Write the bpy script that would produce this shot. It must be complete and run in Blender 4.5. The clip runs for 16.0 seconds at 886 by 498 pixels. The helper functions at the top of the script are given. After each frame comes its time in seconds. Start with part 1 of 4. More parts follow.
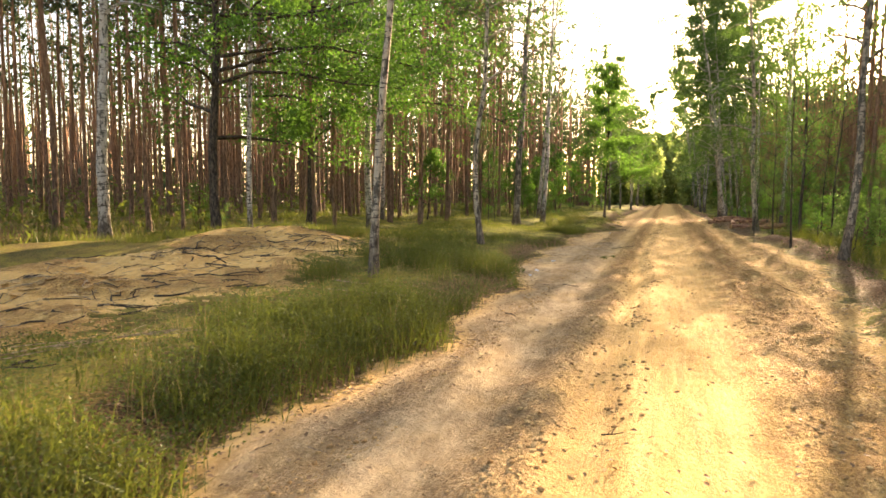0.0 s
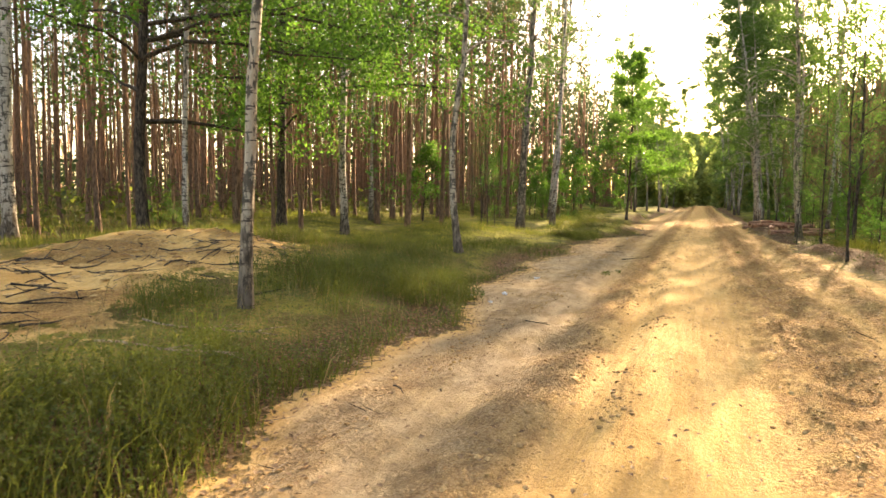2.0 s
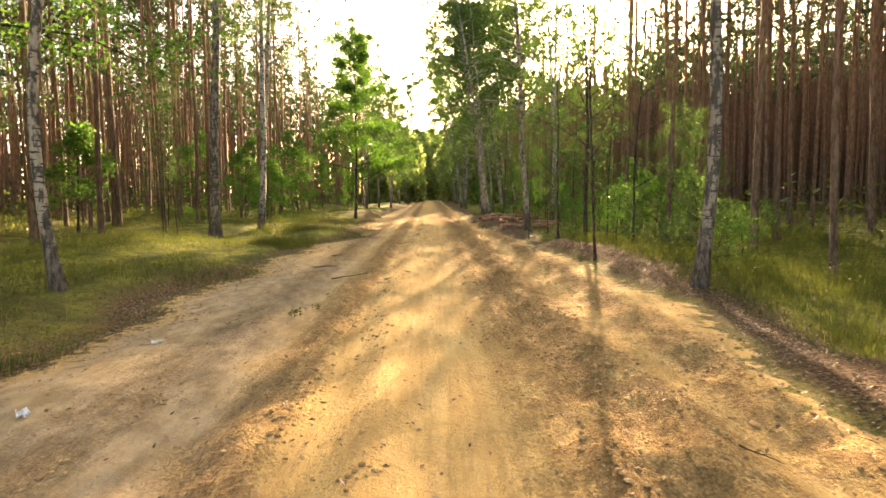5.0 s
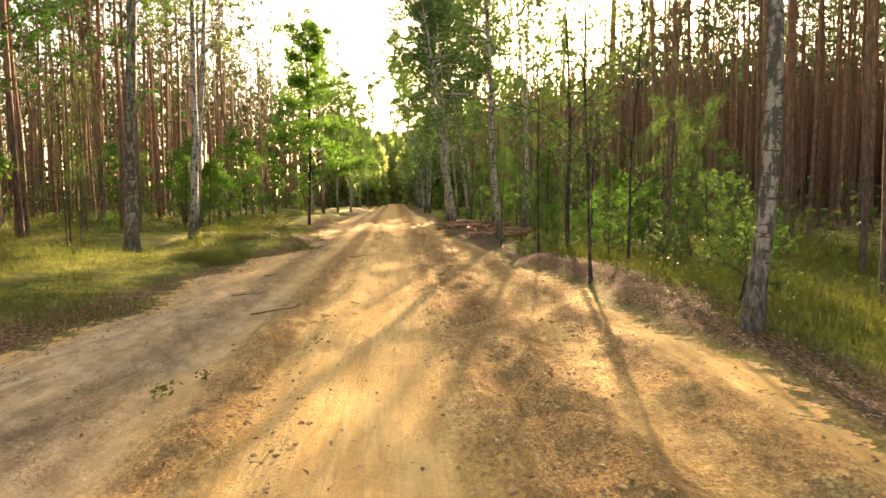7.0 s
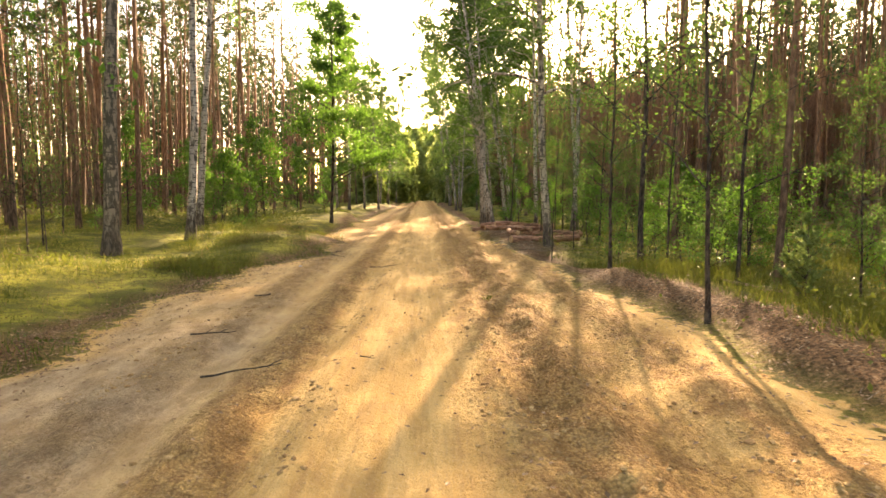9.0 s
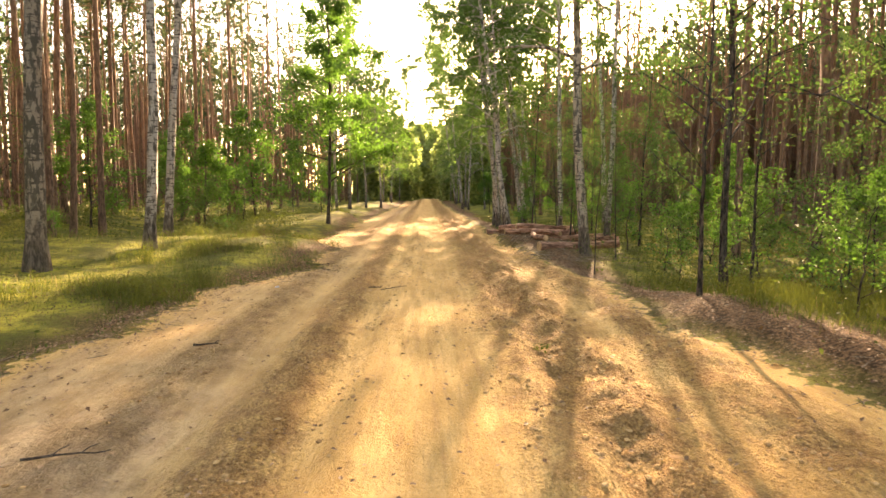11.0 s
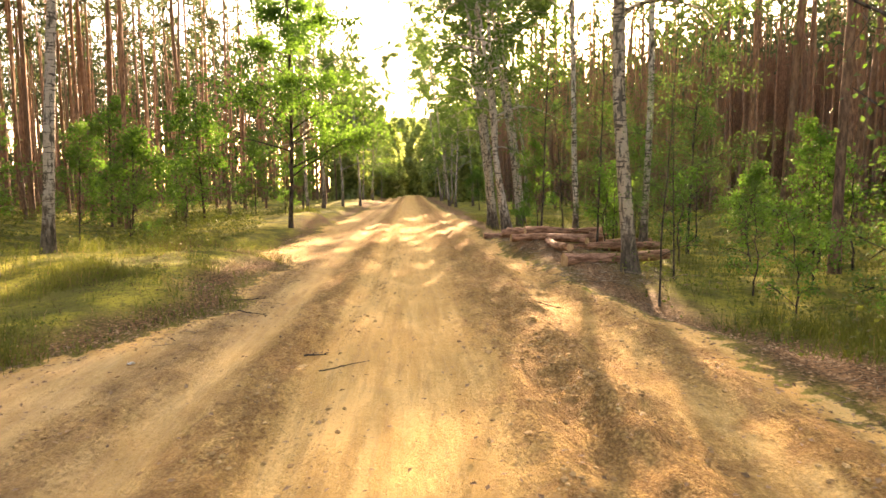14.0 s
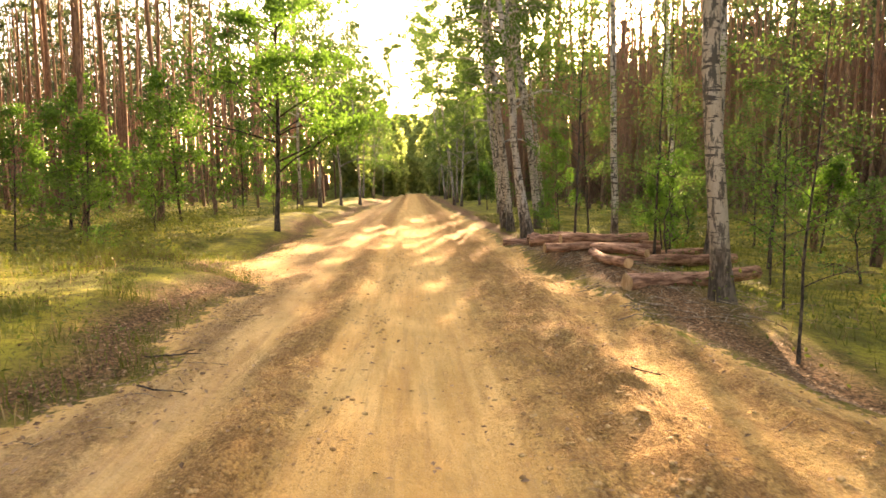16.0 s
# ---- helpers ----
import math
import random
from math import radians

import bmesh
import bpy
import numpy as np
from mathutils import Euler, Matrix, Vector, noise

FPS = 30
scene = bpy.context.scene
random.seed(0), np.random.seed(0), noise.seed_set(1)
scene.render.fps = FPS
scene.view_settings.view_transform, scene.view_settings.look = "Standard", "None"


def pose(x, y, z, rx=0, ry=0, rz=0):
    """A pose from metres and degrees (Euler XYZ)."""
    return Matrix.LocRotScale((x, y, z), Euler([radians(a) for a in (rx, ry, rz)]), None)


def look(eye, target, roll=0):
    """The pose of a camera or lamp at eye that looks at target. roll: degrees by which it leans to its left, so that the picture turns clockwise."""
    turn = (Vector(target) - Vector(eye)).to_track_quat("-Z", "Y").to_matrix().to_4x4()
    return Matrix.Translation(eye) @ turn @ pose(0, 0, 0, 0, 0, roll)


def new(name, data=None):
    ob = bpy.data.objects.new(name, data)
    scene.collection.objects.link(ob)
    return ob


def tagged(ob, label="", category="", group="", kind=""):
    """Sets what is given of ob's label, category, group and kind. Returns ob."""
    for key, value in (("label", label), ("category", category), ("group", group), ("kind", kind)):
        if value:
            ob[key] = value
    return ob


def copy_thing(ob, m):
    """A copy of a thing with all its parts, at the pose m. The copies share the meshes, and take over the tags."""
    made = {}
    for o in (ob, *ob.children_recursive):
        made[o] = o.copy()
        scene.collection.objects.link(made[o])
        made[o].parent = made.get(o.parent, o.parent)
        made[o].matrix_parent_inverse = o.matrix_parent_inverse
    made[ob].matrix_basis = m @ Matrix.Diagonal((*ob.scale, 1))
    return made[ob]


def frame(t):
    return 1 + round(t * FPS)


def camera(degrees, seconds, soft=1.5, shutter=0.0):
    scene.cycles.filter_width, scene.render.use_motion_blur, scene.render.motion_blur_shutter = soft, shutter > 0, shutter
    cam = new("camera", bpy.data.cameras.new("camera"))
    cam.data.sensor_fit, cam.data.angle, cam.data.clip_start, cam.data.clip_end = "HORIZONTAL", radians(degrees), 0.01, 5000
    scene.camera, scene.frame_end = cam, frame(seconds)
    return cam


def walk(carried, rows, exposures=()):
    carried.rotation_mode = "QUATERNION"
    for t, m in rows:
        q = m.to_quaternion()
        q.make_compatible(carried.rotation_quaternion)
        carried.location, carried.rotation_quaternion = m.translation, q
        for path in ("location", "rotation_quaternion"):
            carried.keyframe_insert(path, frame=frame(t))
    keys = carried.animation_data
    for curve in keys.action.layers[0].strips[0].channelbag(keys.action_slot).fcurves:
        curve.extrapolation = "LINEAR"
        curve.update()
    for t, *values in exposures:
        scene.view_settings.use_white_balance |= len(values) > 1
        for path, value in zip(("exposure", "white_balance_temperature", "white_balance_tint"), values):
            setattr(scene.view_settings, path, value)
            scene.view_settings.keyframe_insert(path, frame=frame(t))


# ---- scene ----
cam = camera(70.0, 16.0, soft=1.6, shutter=0.15)
PATH = [
    (0.0, -0.176, 0.000, 1.550, 85.176, -0.471, 19.468),
    (0.5, -0.107, 0.993, 1.546, 85.168, -0.535, 20.071),
    (1.0, -0.034, 1.954, 1.535, 85.214, -0.711, 20.327),
    (1.5, 0.008, 2.829, 1.519, 85.117, -1.110, 21.706),
    (2.0, 0.031, 3.686, 1.505, 85.143, -0.947, 22.095),
    (2.5, 0.066, 4.535, 1.493, 84.910, -0.971, 22.138),
    (3.0, 0.060, 5.366, 1.486, 84.974, -0.967, 20.485),
    (3.5, 0.027, 6.219, 1.479, 84.921, -0.665, 17.954),
    (4.0, 0.005, 7.070, 1.473, 85.075, -0.145, 12.430),
    (4.5, 0.023, 7.908, 1.451, 85.097, 0.251, 5.130),
    (5.0, 0.042, 8.764, 1.442, 85.095, 0.592, -1.125),
    (7.5, 0.196, 12.225, 1.503, 85.385, 0.391, -4.830),
    (8.0, 0.172, 13.033, 1.504, 85.272, 0.261, -5.312),
    (8.5, 0.133, 13.846, 1.509, 85.303, 0.271, -4.745),
    (9.0, 0.136, 14.642, 1.513, 85.083, -0.253, -1.778),
    (9.5, 0.132, 15.425, 1.526, 84.939, -0.507, -0.966),
    (12.0, -0.165, 19.347, 1.505, 84.799, 0.026, -2.396),
    (12.5, -0.117, 20.085, 1.490, 84.565, 0.160, -2.812),
    (13.0, -0.073, 20.835, 1.488, 84.639, 0.587, -2.700),
    (13.5, -0.011, 21.519, 1.483, 84.501, 0.310, -3.233),
    (14.0, 0.002, 22.340, 1.495, 84.534, 0.472, -2.947),
    (14.5, -0.017, 23.072, 1.495, 84.395, 0.485, -3.155),
    (15.0, -0.037, 23.898, 1.502, 84.549, 0.089, -2.786),
    (15.5, -0.085, 24.596, 1.488, 84.322, 0.520, -2.992),
    (16.0, -0.091, 25.382, 1.474, 84.375, 0.368, -2.782),
]
walk(cam, [(t, pose(x, y, z, rx, ry, rz)) for t, x, y, z, rx, ry, rz in PATH], exposures=[(0.0, 2.38, 8900, 22), (2.5, 2.52, 8900, 20), (5.0, 2.42, 9300, 21), (9.0, 2.6, 9500, 25), (12.5, 2.85, 9700, 28), (16.0, 2.95, 10200, 31)])

# ---- light ----
SUN_ELEVATION, SUN_AZIMUTH = 17.0, 13.5          # degrees; azimuth from the road's line (+y) to the right (+x)
world = bpy.data.worlds.new("sky")
scene.world = world
world.use_nodes = True
wn = world.node_tree.nodes
sky = wn.new("ShaderNodeTexSky")
sky.sky_type = 'NISHITA'
sky.sun_disc = False
sky.sun_elevation, sky.sun_rotation = radians(SUN_ELEVATION), radians(SUN_AZIMUTH)
sky.air_density, sky.dust_density, sky.ozone_density = 1.0, 2.0, 1.0
wn["Background"].inputs["Strength"].default_value = 0.15
world.node_tree.links.new(sky.outputs[0], wn["Background"].inputs[0])
sun_data = bpy.data.lights.new("sun", "SUN")
sun_data.energy, sun_data.angle, sun_data.color = 5.0, radians(0.6), (1.0, 0.86, 0.66)
sun = new("sun", sun_data)
sa, se = radians(SUN_AZIMUTH), radians(SUN_ELEVATION)
sun.matrix_world = look((60 * math.sin(sa) * math.cos(se), 60 * math.cos(sa) * math.cos(se), 60 * math.sin(se)), (0, 0, 0))


# ---- materials ----
class Mat:
    """A node material, with short ways to add nodes."""
    def __init__(self, name):
        self.m = bpy.data.materials.new(name)
        self.m.use_nodes = True
        self.t = self.m.node_tree
        self.t.nodes.clear()
        self.out = self.node("ShaderNodeOutputMaterial")
        self.coord = self.node("ShaderNodeTexCoord").outputs["Object"]

    def node(self, kind, **sets):
        n = self.t.nodes.new(kind)
        for k, v in sets.items():
            if k in n.inputs:
                self.put(n.inputs[k], v)
        return n

    def put(self, socket, v):
        if isinstance(v, bpy.types.NodeSocket):
            self.t.links.new(v, socket)
        else:
            socket.default_value = v

    def scaled(self, v, sx, sy, sz):
        n = self.node("ShaderNodeMapping")
        self.put(n.inputs["Vector"], v)
        n.inputs["Scale"].default_value = (sx, sy, sz)
        return n.outputs[0]

    def noise(self, v, scale, detail=4.0, rough=0.55):
        return self.node("ShaderNodeTexNoise", Vector=v, Scale=scale, Detail=detail, Roughness=rough).outputs["Fac"]

    def step(self, v, lo, hi, a=0.0, b=1.0):
        n = self.node("ShaderNodeMapRange")
        n.interpolation_type = "SMOOTHSTEP"
        for i, x in enumerate((v, lo, hi, a, b)):
            self.put(n.inputs[i], x)
        return n.outputs[0]

    def mix(self, f, a, b):
        n = self.node("ShaderNodeMix")
        n.data_type = "RGBA"
        self.put(n.inputs[0], f)
        for s, v in ((n.inputs[6], a), (n.inputs[7], b)):
            self.put(s, (*v, 1.0) if isinstance(v, tuple) else v)
        return n.outputs[2]

    def calc(self, op, a, b):
        n = self.node("ShaderNodeMath")
        n.operation = op
        self.put(n.inputs[0], a)
        self.put(n.inputs[1], b)
        return n.outputs[0]

    def bump(self, h, strength, dist):
        return self.node("ShaderNodeBump", Height=h, Strength=strength, Distance=dist).outputs[0]

    def surface(self, color, rough=0.9, normal=None, spec=0.2):
        p = self.node("ShaderNodeBsdfPrincipled", Roughness=rough)
        self.put(p.inputs["Base Color"], (*color, 1.0) if isinstance(color, tuple) else color)
        p.inputs["Specular IOR Level"].default_value = spec
        if normal is not None:
            self.put(p.inputs["Normal"], normal)
        self.put(self.out.inputs[0], p.outputs[0])
        return self.m


def ground_material():
    m = Mat("sandy forest ground")
    w = m.node("ShaderNodeNewGeometry").outputs["Position"]
    mask = m.node("ShaderNodeAttribute")
    mask.attribute_name = "cover"
    sep = m.node("ShaderNodeSeparateColor")
    m.put(sep.inputs[0], mask.outputs["Color"])
    sand_f, litter_f, grey_f = sep.outputs[0], sep.outputs[1], sep.outputs[2]
    streaks = m.scaled(w, 1.0, 0.13, 1.0)
    big, mid, fine = m.noise(w, 0.55), m.noise(streaks, 4.5, 6.0, 0.6), m.noise(w, 24.0, 7.0, 0.72)
    patch, grit = m.noise(w, 2.6, 7.0, 0.68), m.noise(w, 110.0, 3.0)
    loose_f = mask.outputs["Alpha"]
    sand = m.mix(m.step(mid, 0.40, 0.60), (0.59, 0.365, 0.125), (0.76, 0.505, 0.195))
    sand = m.mix(m.step(big, 0.44, 0.60, 0.0, 0.6), sand, (0.65, 0.400, 0.138))
    sand = m.mix(m.step(patch, 0.52, 0.66, 0.0, 0.30), sand, (0.50, 0.315, 0.125))
    sand = m.mix(m.step(m.noise(m.scaled(w, 1.0, 0.07, 1.0), 17.0, 5.0, 0.6), 0.52, 0.62, 0.0, 0.30), sand, (0.42, 0.25, 0.105))
    damp = m.step(m.calc("ADD", loose_f, m.step(patch, 0.38, 0.62, -0.75, 0.30)), 0.25, 0.60)
    red = m.mix(m.step(fine, 0.42, 0.60), (0.55, 0.315, 0.115), (0.37, 0.195, 0.072))
    sand = m.mix(m.calc("MULTIPLY", damp, 0.55), sand, red)
    broken = m.noise(m.scaled(w, 1.0, 0.55, 1.0), 7.0, 8.0, 0.75)
    # dips of the broken sand: browner soil, plus contact shade put into the colour
    dug = m.calc("MULTIPLY", m.step(broken, 0.50, 0.57), m.step(loose_f, 0.10, 0.55, 0.10, 0.75))
    sand = m.mix(m.calc("MULTIPLY", dug, 0.8), sand, (0.34, 0.190, 0.073))
    sand = m.mix(m.step(fine, 0.58, 0.70, 0.0, m.step(loose_f, 0.1, 0.6, 0.12, 0.6)), sand, (0.34, 0.195, 0.083))
    sand = m.mix(m.step(m.noise(w, 58.0, 5.0, 0.7), 0.52, 0.64, 0.0, m.step(loose_f, 0.1, 0.6, 0.08, 0.45)), sand, (0.36, 0.21, 0.09))
    lines = m.noise(m.scaled(w, 1.0, 0.035, 1.0), 9.0, 6.0, 0.62)
    sand = m.mix(m.step(lines, 0.535, 0.56, 0.0, 0.10), sand, (0.36, 0.205, 0.085))
    sand = m.mix(m.step(lines, 0.44, 0.41, 0.0, 0.12), sand, (0.78, 0.56, 0.26))
    flecks = m.noise(m.scaled(w, 1.0, 0.7, 1.0), 32.0, 4.0, 0.62)
    patches = m.calc("MULTIPLY", m.step(m.noise(m.scaled(w, 1.0, 0.35, 1.0), 2.1, 5.0, 0.6), 0.42, 0.52), m.step(loose_f, 0.05, 0.4, 0.15, 1.0))
    # flecks lie in the bump's pits; their dark tone paints in pit shade
    sand = m.mix(m.calc("MULTIPLY", m.step(flecks, 0.555, 0.60, 0.0, 0.65), patches), sand, (0.24, 0.128, 0.052))
    sand = m.mix(m.step(grit, 0.57, 0.66, 0.0, 0.5), sand, (0.68, 0.52, 0.31))
    pale = m.mix(m.step(m.noise(m.scaled(w, 1.0, 0.4, 1.0), 5.0, 7.0, 0.65), 0.34, 0.66), (0.25, 0.190, 0.118), (0.50, 0.392, 0.250))
    sand = m.mix(m.calc("MULTIPLY", grey_f, m.step(m.noise(w, 0.9, 6.0, 0.65), 0.36, 0.60, 0.75, 1.0)), sand, pale)
    litter = m.mix(m.step(m.noise(w, 26.0, 6.0, 0.7), 0.40, 0.62), (0.06, 0.036, 0.018), (0.26, 0.15, 0.075))
    moss = m.mix(m.step(m.noise(w, 1.3, 5.0), 0.38, 0.62), (0.105, 0.118, 0.023), (0.29, 0.285, 0.042))
    moss = m.mix(m.step(m.noise(w, 8.0, 6.0, 0.7), 0.46, 0.62, 0.0, 0.65), moss, (0.07, 0.072, 0.020))
    moss = m.mix(m.step(m.noise(w, 30.0, 6.0, 0.75), 0.50, 0.68, 0.0, 0.8), moss, (0.075, 0.06, 0.022))
    edge = m.calc("ADD", sand_f, m.step(m.noise(w, 4.0, 6.0, 0.65), 0.3, 0.7, -0.36, 0.36))
    col = m.mix(litter_f, moss, litter)
    col = m.mix(m.step(edge, 0.42, 0.60), col, sand)
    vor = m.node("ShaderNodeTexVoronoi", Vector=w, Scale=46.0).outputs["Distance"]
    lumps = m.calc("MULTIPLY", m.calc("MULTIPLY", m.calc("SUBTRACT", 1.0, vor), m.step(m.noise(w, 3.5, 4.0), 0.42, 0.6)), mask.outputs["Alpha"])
    # gaps between the lumps painted darker, as contact shade in the colour
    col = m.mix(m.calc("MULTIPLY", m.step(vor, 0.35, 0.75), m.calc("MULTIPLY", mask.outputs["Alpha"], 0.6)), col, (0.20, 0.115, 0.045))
    h = m.calc("ADD", m.calc("SUBTRACT", m.calc("MULTIPLY", lumps, 1.3), m.calc("MULTIPLY", dug, 0.7)), m.calc("ADD", m.calc("ADD", m.calc("MULTIPLY", fine, m.step(loose_f, 0.1, 0.6, 0.5, 1.4)), m.calc("MULTIPLY", patch, 0.9)), m.calc("MULTIPLY", m.noise(streaks, 14.0, 5.0, 0.65), 0.35)))
    h = m.calc("SUBTRACT", h, m.calc("MULTIPLY", m.step(flecks, 0.5, 0.62), patches))
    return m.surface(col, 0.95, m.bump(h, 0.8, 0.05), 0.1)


def birch_material(name, pale, grime, worn=0.0):
    m = Mat(name)
    rnd = m.node("ShaderNodeObjectInfo").outputs["Random"]
    z = m.node("ShaderNodeSeparateXYZ", Vector=m.coord).outputs["Z"]
    bands = m.noise(m.scaled(m.coord, 5.0, 5.0, 24.0), 1.0, 5.0)
    blotch = m.noise(m.scaled(m.coord, 13.0, 13.0, 4.0), 1.0, 5.0, 0.66)
    white = m.mix(m.step(blotch, 0.35, 0.65), tuple(0.6 * c for c in pale), pale)
    white = m.mix(m.step(bands, 0.55, 0.61), white, (0.045, 0.038, 0.032))
    white = m.mix(m.step(blotch, 0.48 - worn, 0.60 - worn), white, (0.06, 0.06, 0.048))
    rough = m.noise(m.scaled(m.coord, 18.0, 18.0, 5.0), 1.0, 5.0, 0.7)
    dark = m.mix(m.step(rough, 0.4, 0.62), (0.028, 0.023, 0.018), (0.16, 0.13, 0.10))
    level = m.calc("ADD", z, m.calc("MULTIPLY", blotch, -4.0))
    col = m.mix(m.step(level, -1.7, -0.6), dark, white)
    col = m.mix(m.calc("ADD", m.calc("MULTIPLY", rnd, 0.2), grime), col, (0.15, 0.12, 0.085))
    return m.surface(col, 0.75, m.bump(rough, 0.7, 0.02), 0.2)


def pine_material():
    m = Mat("pine bark")
    rnd = m.node("ShaderNodeObjectInfo").outputs["Random"]
    isl = m.node("ShaderNodeNewGeometry").outputs["Random Per Island"]
    z = m.node("ShaderNodeSeparateXYZ", Vector=m.coord).outputs["Z"]
    plates = m.noise(m.scaled(m.coord, 16.0, 16.0, 4.0), 1.0, 5.0, 0.7)
    low = m.mix(m.step(plates, 0.38, 0.62), (0.065, 0.042, 0.030), (0.25, 0.165, 0.112))
    high = m.mix(m.step(plates, 0.36, 0.64), (0.19, 0.100, 0.058), (0.40, 0.23, 0.135))
    level = m.calc("ADD", z, m.calc("MULTIPLY", plates, 2.0))
    col = m.mix(m.step(level, 1.5, 7.5), low, high)
    col = m.mix(m.calc("MULTIPLY", m.calc("FRACT", m.calc("ADD", rnd, isl), 0.0), 0.45), col, (0.10, 0.065, 0.045))
    return m.surface(col, 0.85, m.bump(plates, 0.8, 0.02), 0.15)


def bark_material(name, a, b, grain=(22.0, 22.0, 6.0)):
    m = Mat(name)
    rough = m.noise(m.scaled(m.coord, *grain), 1.0, 5.0, 0.7)
    return m.surface(m.mix(m.step(rough, 0.38, 0.64), a, b), 0.9, m.bump(rough, 0.8, 0.015), 0.15)


def leaf_material(name, dark, light, through_col, glow=0.5, gloss=0.45):
    """Thin leaves: they reflect, and let light through."""
    m = Mat(name)
    isl = m.node("ShaderNodeNewGeometry").outputs["Random Per Island"]
    rnd = m.node("ShaderNodeObjectInfo").outputs["Random"]
    col = m.mix(isl, dark, light)
    col = m.mix(m.calc("MULTIPLY", rnd, 0.3), col, tuple(0.8 * c for c in light))
    thr = m.mix(isl, tuple(0.55 * c for c in through_col), through_col)
    p = m.node("ShaderNodeBsdfPrincipled", Roughness=gloss)
    m.put(p.inputs["Base Color"], col)
    p.inputs["Specular IOR Level"].default_value = 0.2
    t = m.node("ShaderNodeBsdfTranslucent", Color=thr)
    x = m.node("ShaderNodeMixShader")
    x.inputs[0].default_value = glow
    m.put(x.inputs[1], p.outputs[0])
    m.put(x.inputs[2], t.outputs[0])
    m.put(m.out.inputs[0], x.outputs[0])
    return m.m


GROUND = ground_material()
BIRCH = birch_material("birch bark", (0.66, 0.61, 0.52), 0.02)
BIRCH_TAN = birch_material("tan mottled birch bark", (0.70, 0.60, 0.45), 0.12, 0.02)
BIRCH_DARK = birch_material("weathered birch bark", (0.52, 0.44, 0.34), 0.10, 0.05)
PINE = pine_material()
OAK = bark_material("oak bark", (0.022, 0.018, 0.014), (0.11, 0.088, 0.066))
TWIG = bark_material("dry twig bark", (0.13, 0.095, 0.062), (0.40, 0.32, 0.22))
LOG = bark_material("felled pine bark", (0.13, 0.062, 0.036), (0.44, 0.25, 0.16), (3.5, 20.0, 20.0))
CUT = bark_material("cut wood", (0.36, 0.22, 0.11), (0.55, 0.38, 0.21))
OAK_LEAF = leaf_material("oak leaves", (0.034, 0.078, 0.017), (0.072, 0.150, 0.034), (0.17, 0.40, 0.055), 0.52)
BIRCH_LEAF = leaf_material("birch leaves", (0.042, 0.080, 0.020), (0.080, 0.142, 0.038), (0.155, 0.30, 0.06), 0.5)
NEEDLE = leaf_material("pine needles", (0.030, 0.054, 0.024), (0.066, 0.096, 0.044), (0.12, 0.17, 0.06), 0.42, 0.5)
YOUNG_NEEDLE = leaf_material("fresh conifer needles", (0.09, 0.15, 0.05), (0.18, 0.26, 0.09), (0.22, 0.32, 0.08), 0.4, 0.5)
GRASS = leaf_material("grass blades", (0.050, 0.066, 0.015), (0.125, 0.145, 0.030), (0.23, 0.27, 0.045), 0.4, 0.6)
STRAW = leaf_material("dry grass", (0.20, 0.15, 0.07), (0.36, 0.28, 0.13), (0.40, 0.30, 0.12), 0.3, 0.6)
BILBERRY = leaf_material("bilberry leaves", (0.034, 0.054, 0.015), (0.094, 0.118, 0.028), (0.20, 0.26, 0.042), 0.4, 0.5)
# much lighter than the near leaves: distance haze is put into the colour
FAR_LEAF = leaf_material("distant leaves paled for haze", (0.17, 0.225, 0.09), (0.28, 0.35, 0.14), (0.46, 0.58, 0.18), 0.6, 0.6)
DEAD_LEAF = leaf_material("fallen leaves", (0.11, 0.058, 0.026), (0.48, 0.32, 0.18), (0.22, 0.12, 0.05), 0.15, 0.6)


# ---- mesh tools ----
class Buf:
    """Collects points and polygons of three or four corners for one mesh."""
    def __init__(self):
        self.v, self.f3, self.f4, self.n = [], [], [], 0

    def add(self, verts, tris=None, quads=None):
        verts = np.asarray(verts, dtype=np.float32).reshape(-1, 3)
        if tris is not None and len(tris):
            self.f3.append(np.asarray(tris, dtype=np.int32) + self.n)
        if quads is not None and len(quads):
            self.f4.append(np.asarray(quads, dtype=np.int32) + self.n)
        self.v.append(verts)
        self.n += len(verts)
        return self

    def mesh(self, name, material, smooth=False):
        me = bpy.data.meshes.new(name)
        v = np.concatenate(self.v)
        t = np.concatenate(self.f3) if self.f3 else np.zeros((0, 3), np.int32)
        q = np.concatenate(self.f4) if self.f4 else np.zeros((0, 4), np.int32)
        loops = np.concatenate([t.ravel(), q.ravel()])
        me.vertices.add(len(v))
        me.vertices.foreach_set("co", v.ravel())
        me.loops.add(len(loops))
        me.loops.foreach_set("vertex_index", loops)
        me.polygons.add(len(t) + len(q))
        starts = np.concatenate([np.arange(len(t)) * 3, len(t) * 3 + np.arange(len(q)) * 4]).astype(np.int32)
        me.polygons.foreach_set("loop_start", starts)
        me.polygons.foreach_set("use_smooth", np.full(len(t) + len(q), smooth))
        me.update(calc_edges=True)
        me.materials.append(material)
        return me


def part(name, buf, material, parent=None, label="", smooth=False):
    ob = new(name, buf.mesh(name, material, smooth) if isinstance(buf, Buf) else buf)
    ob.parent = parent
    return tagged(ob, label) if label else ob


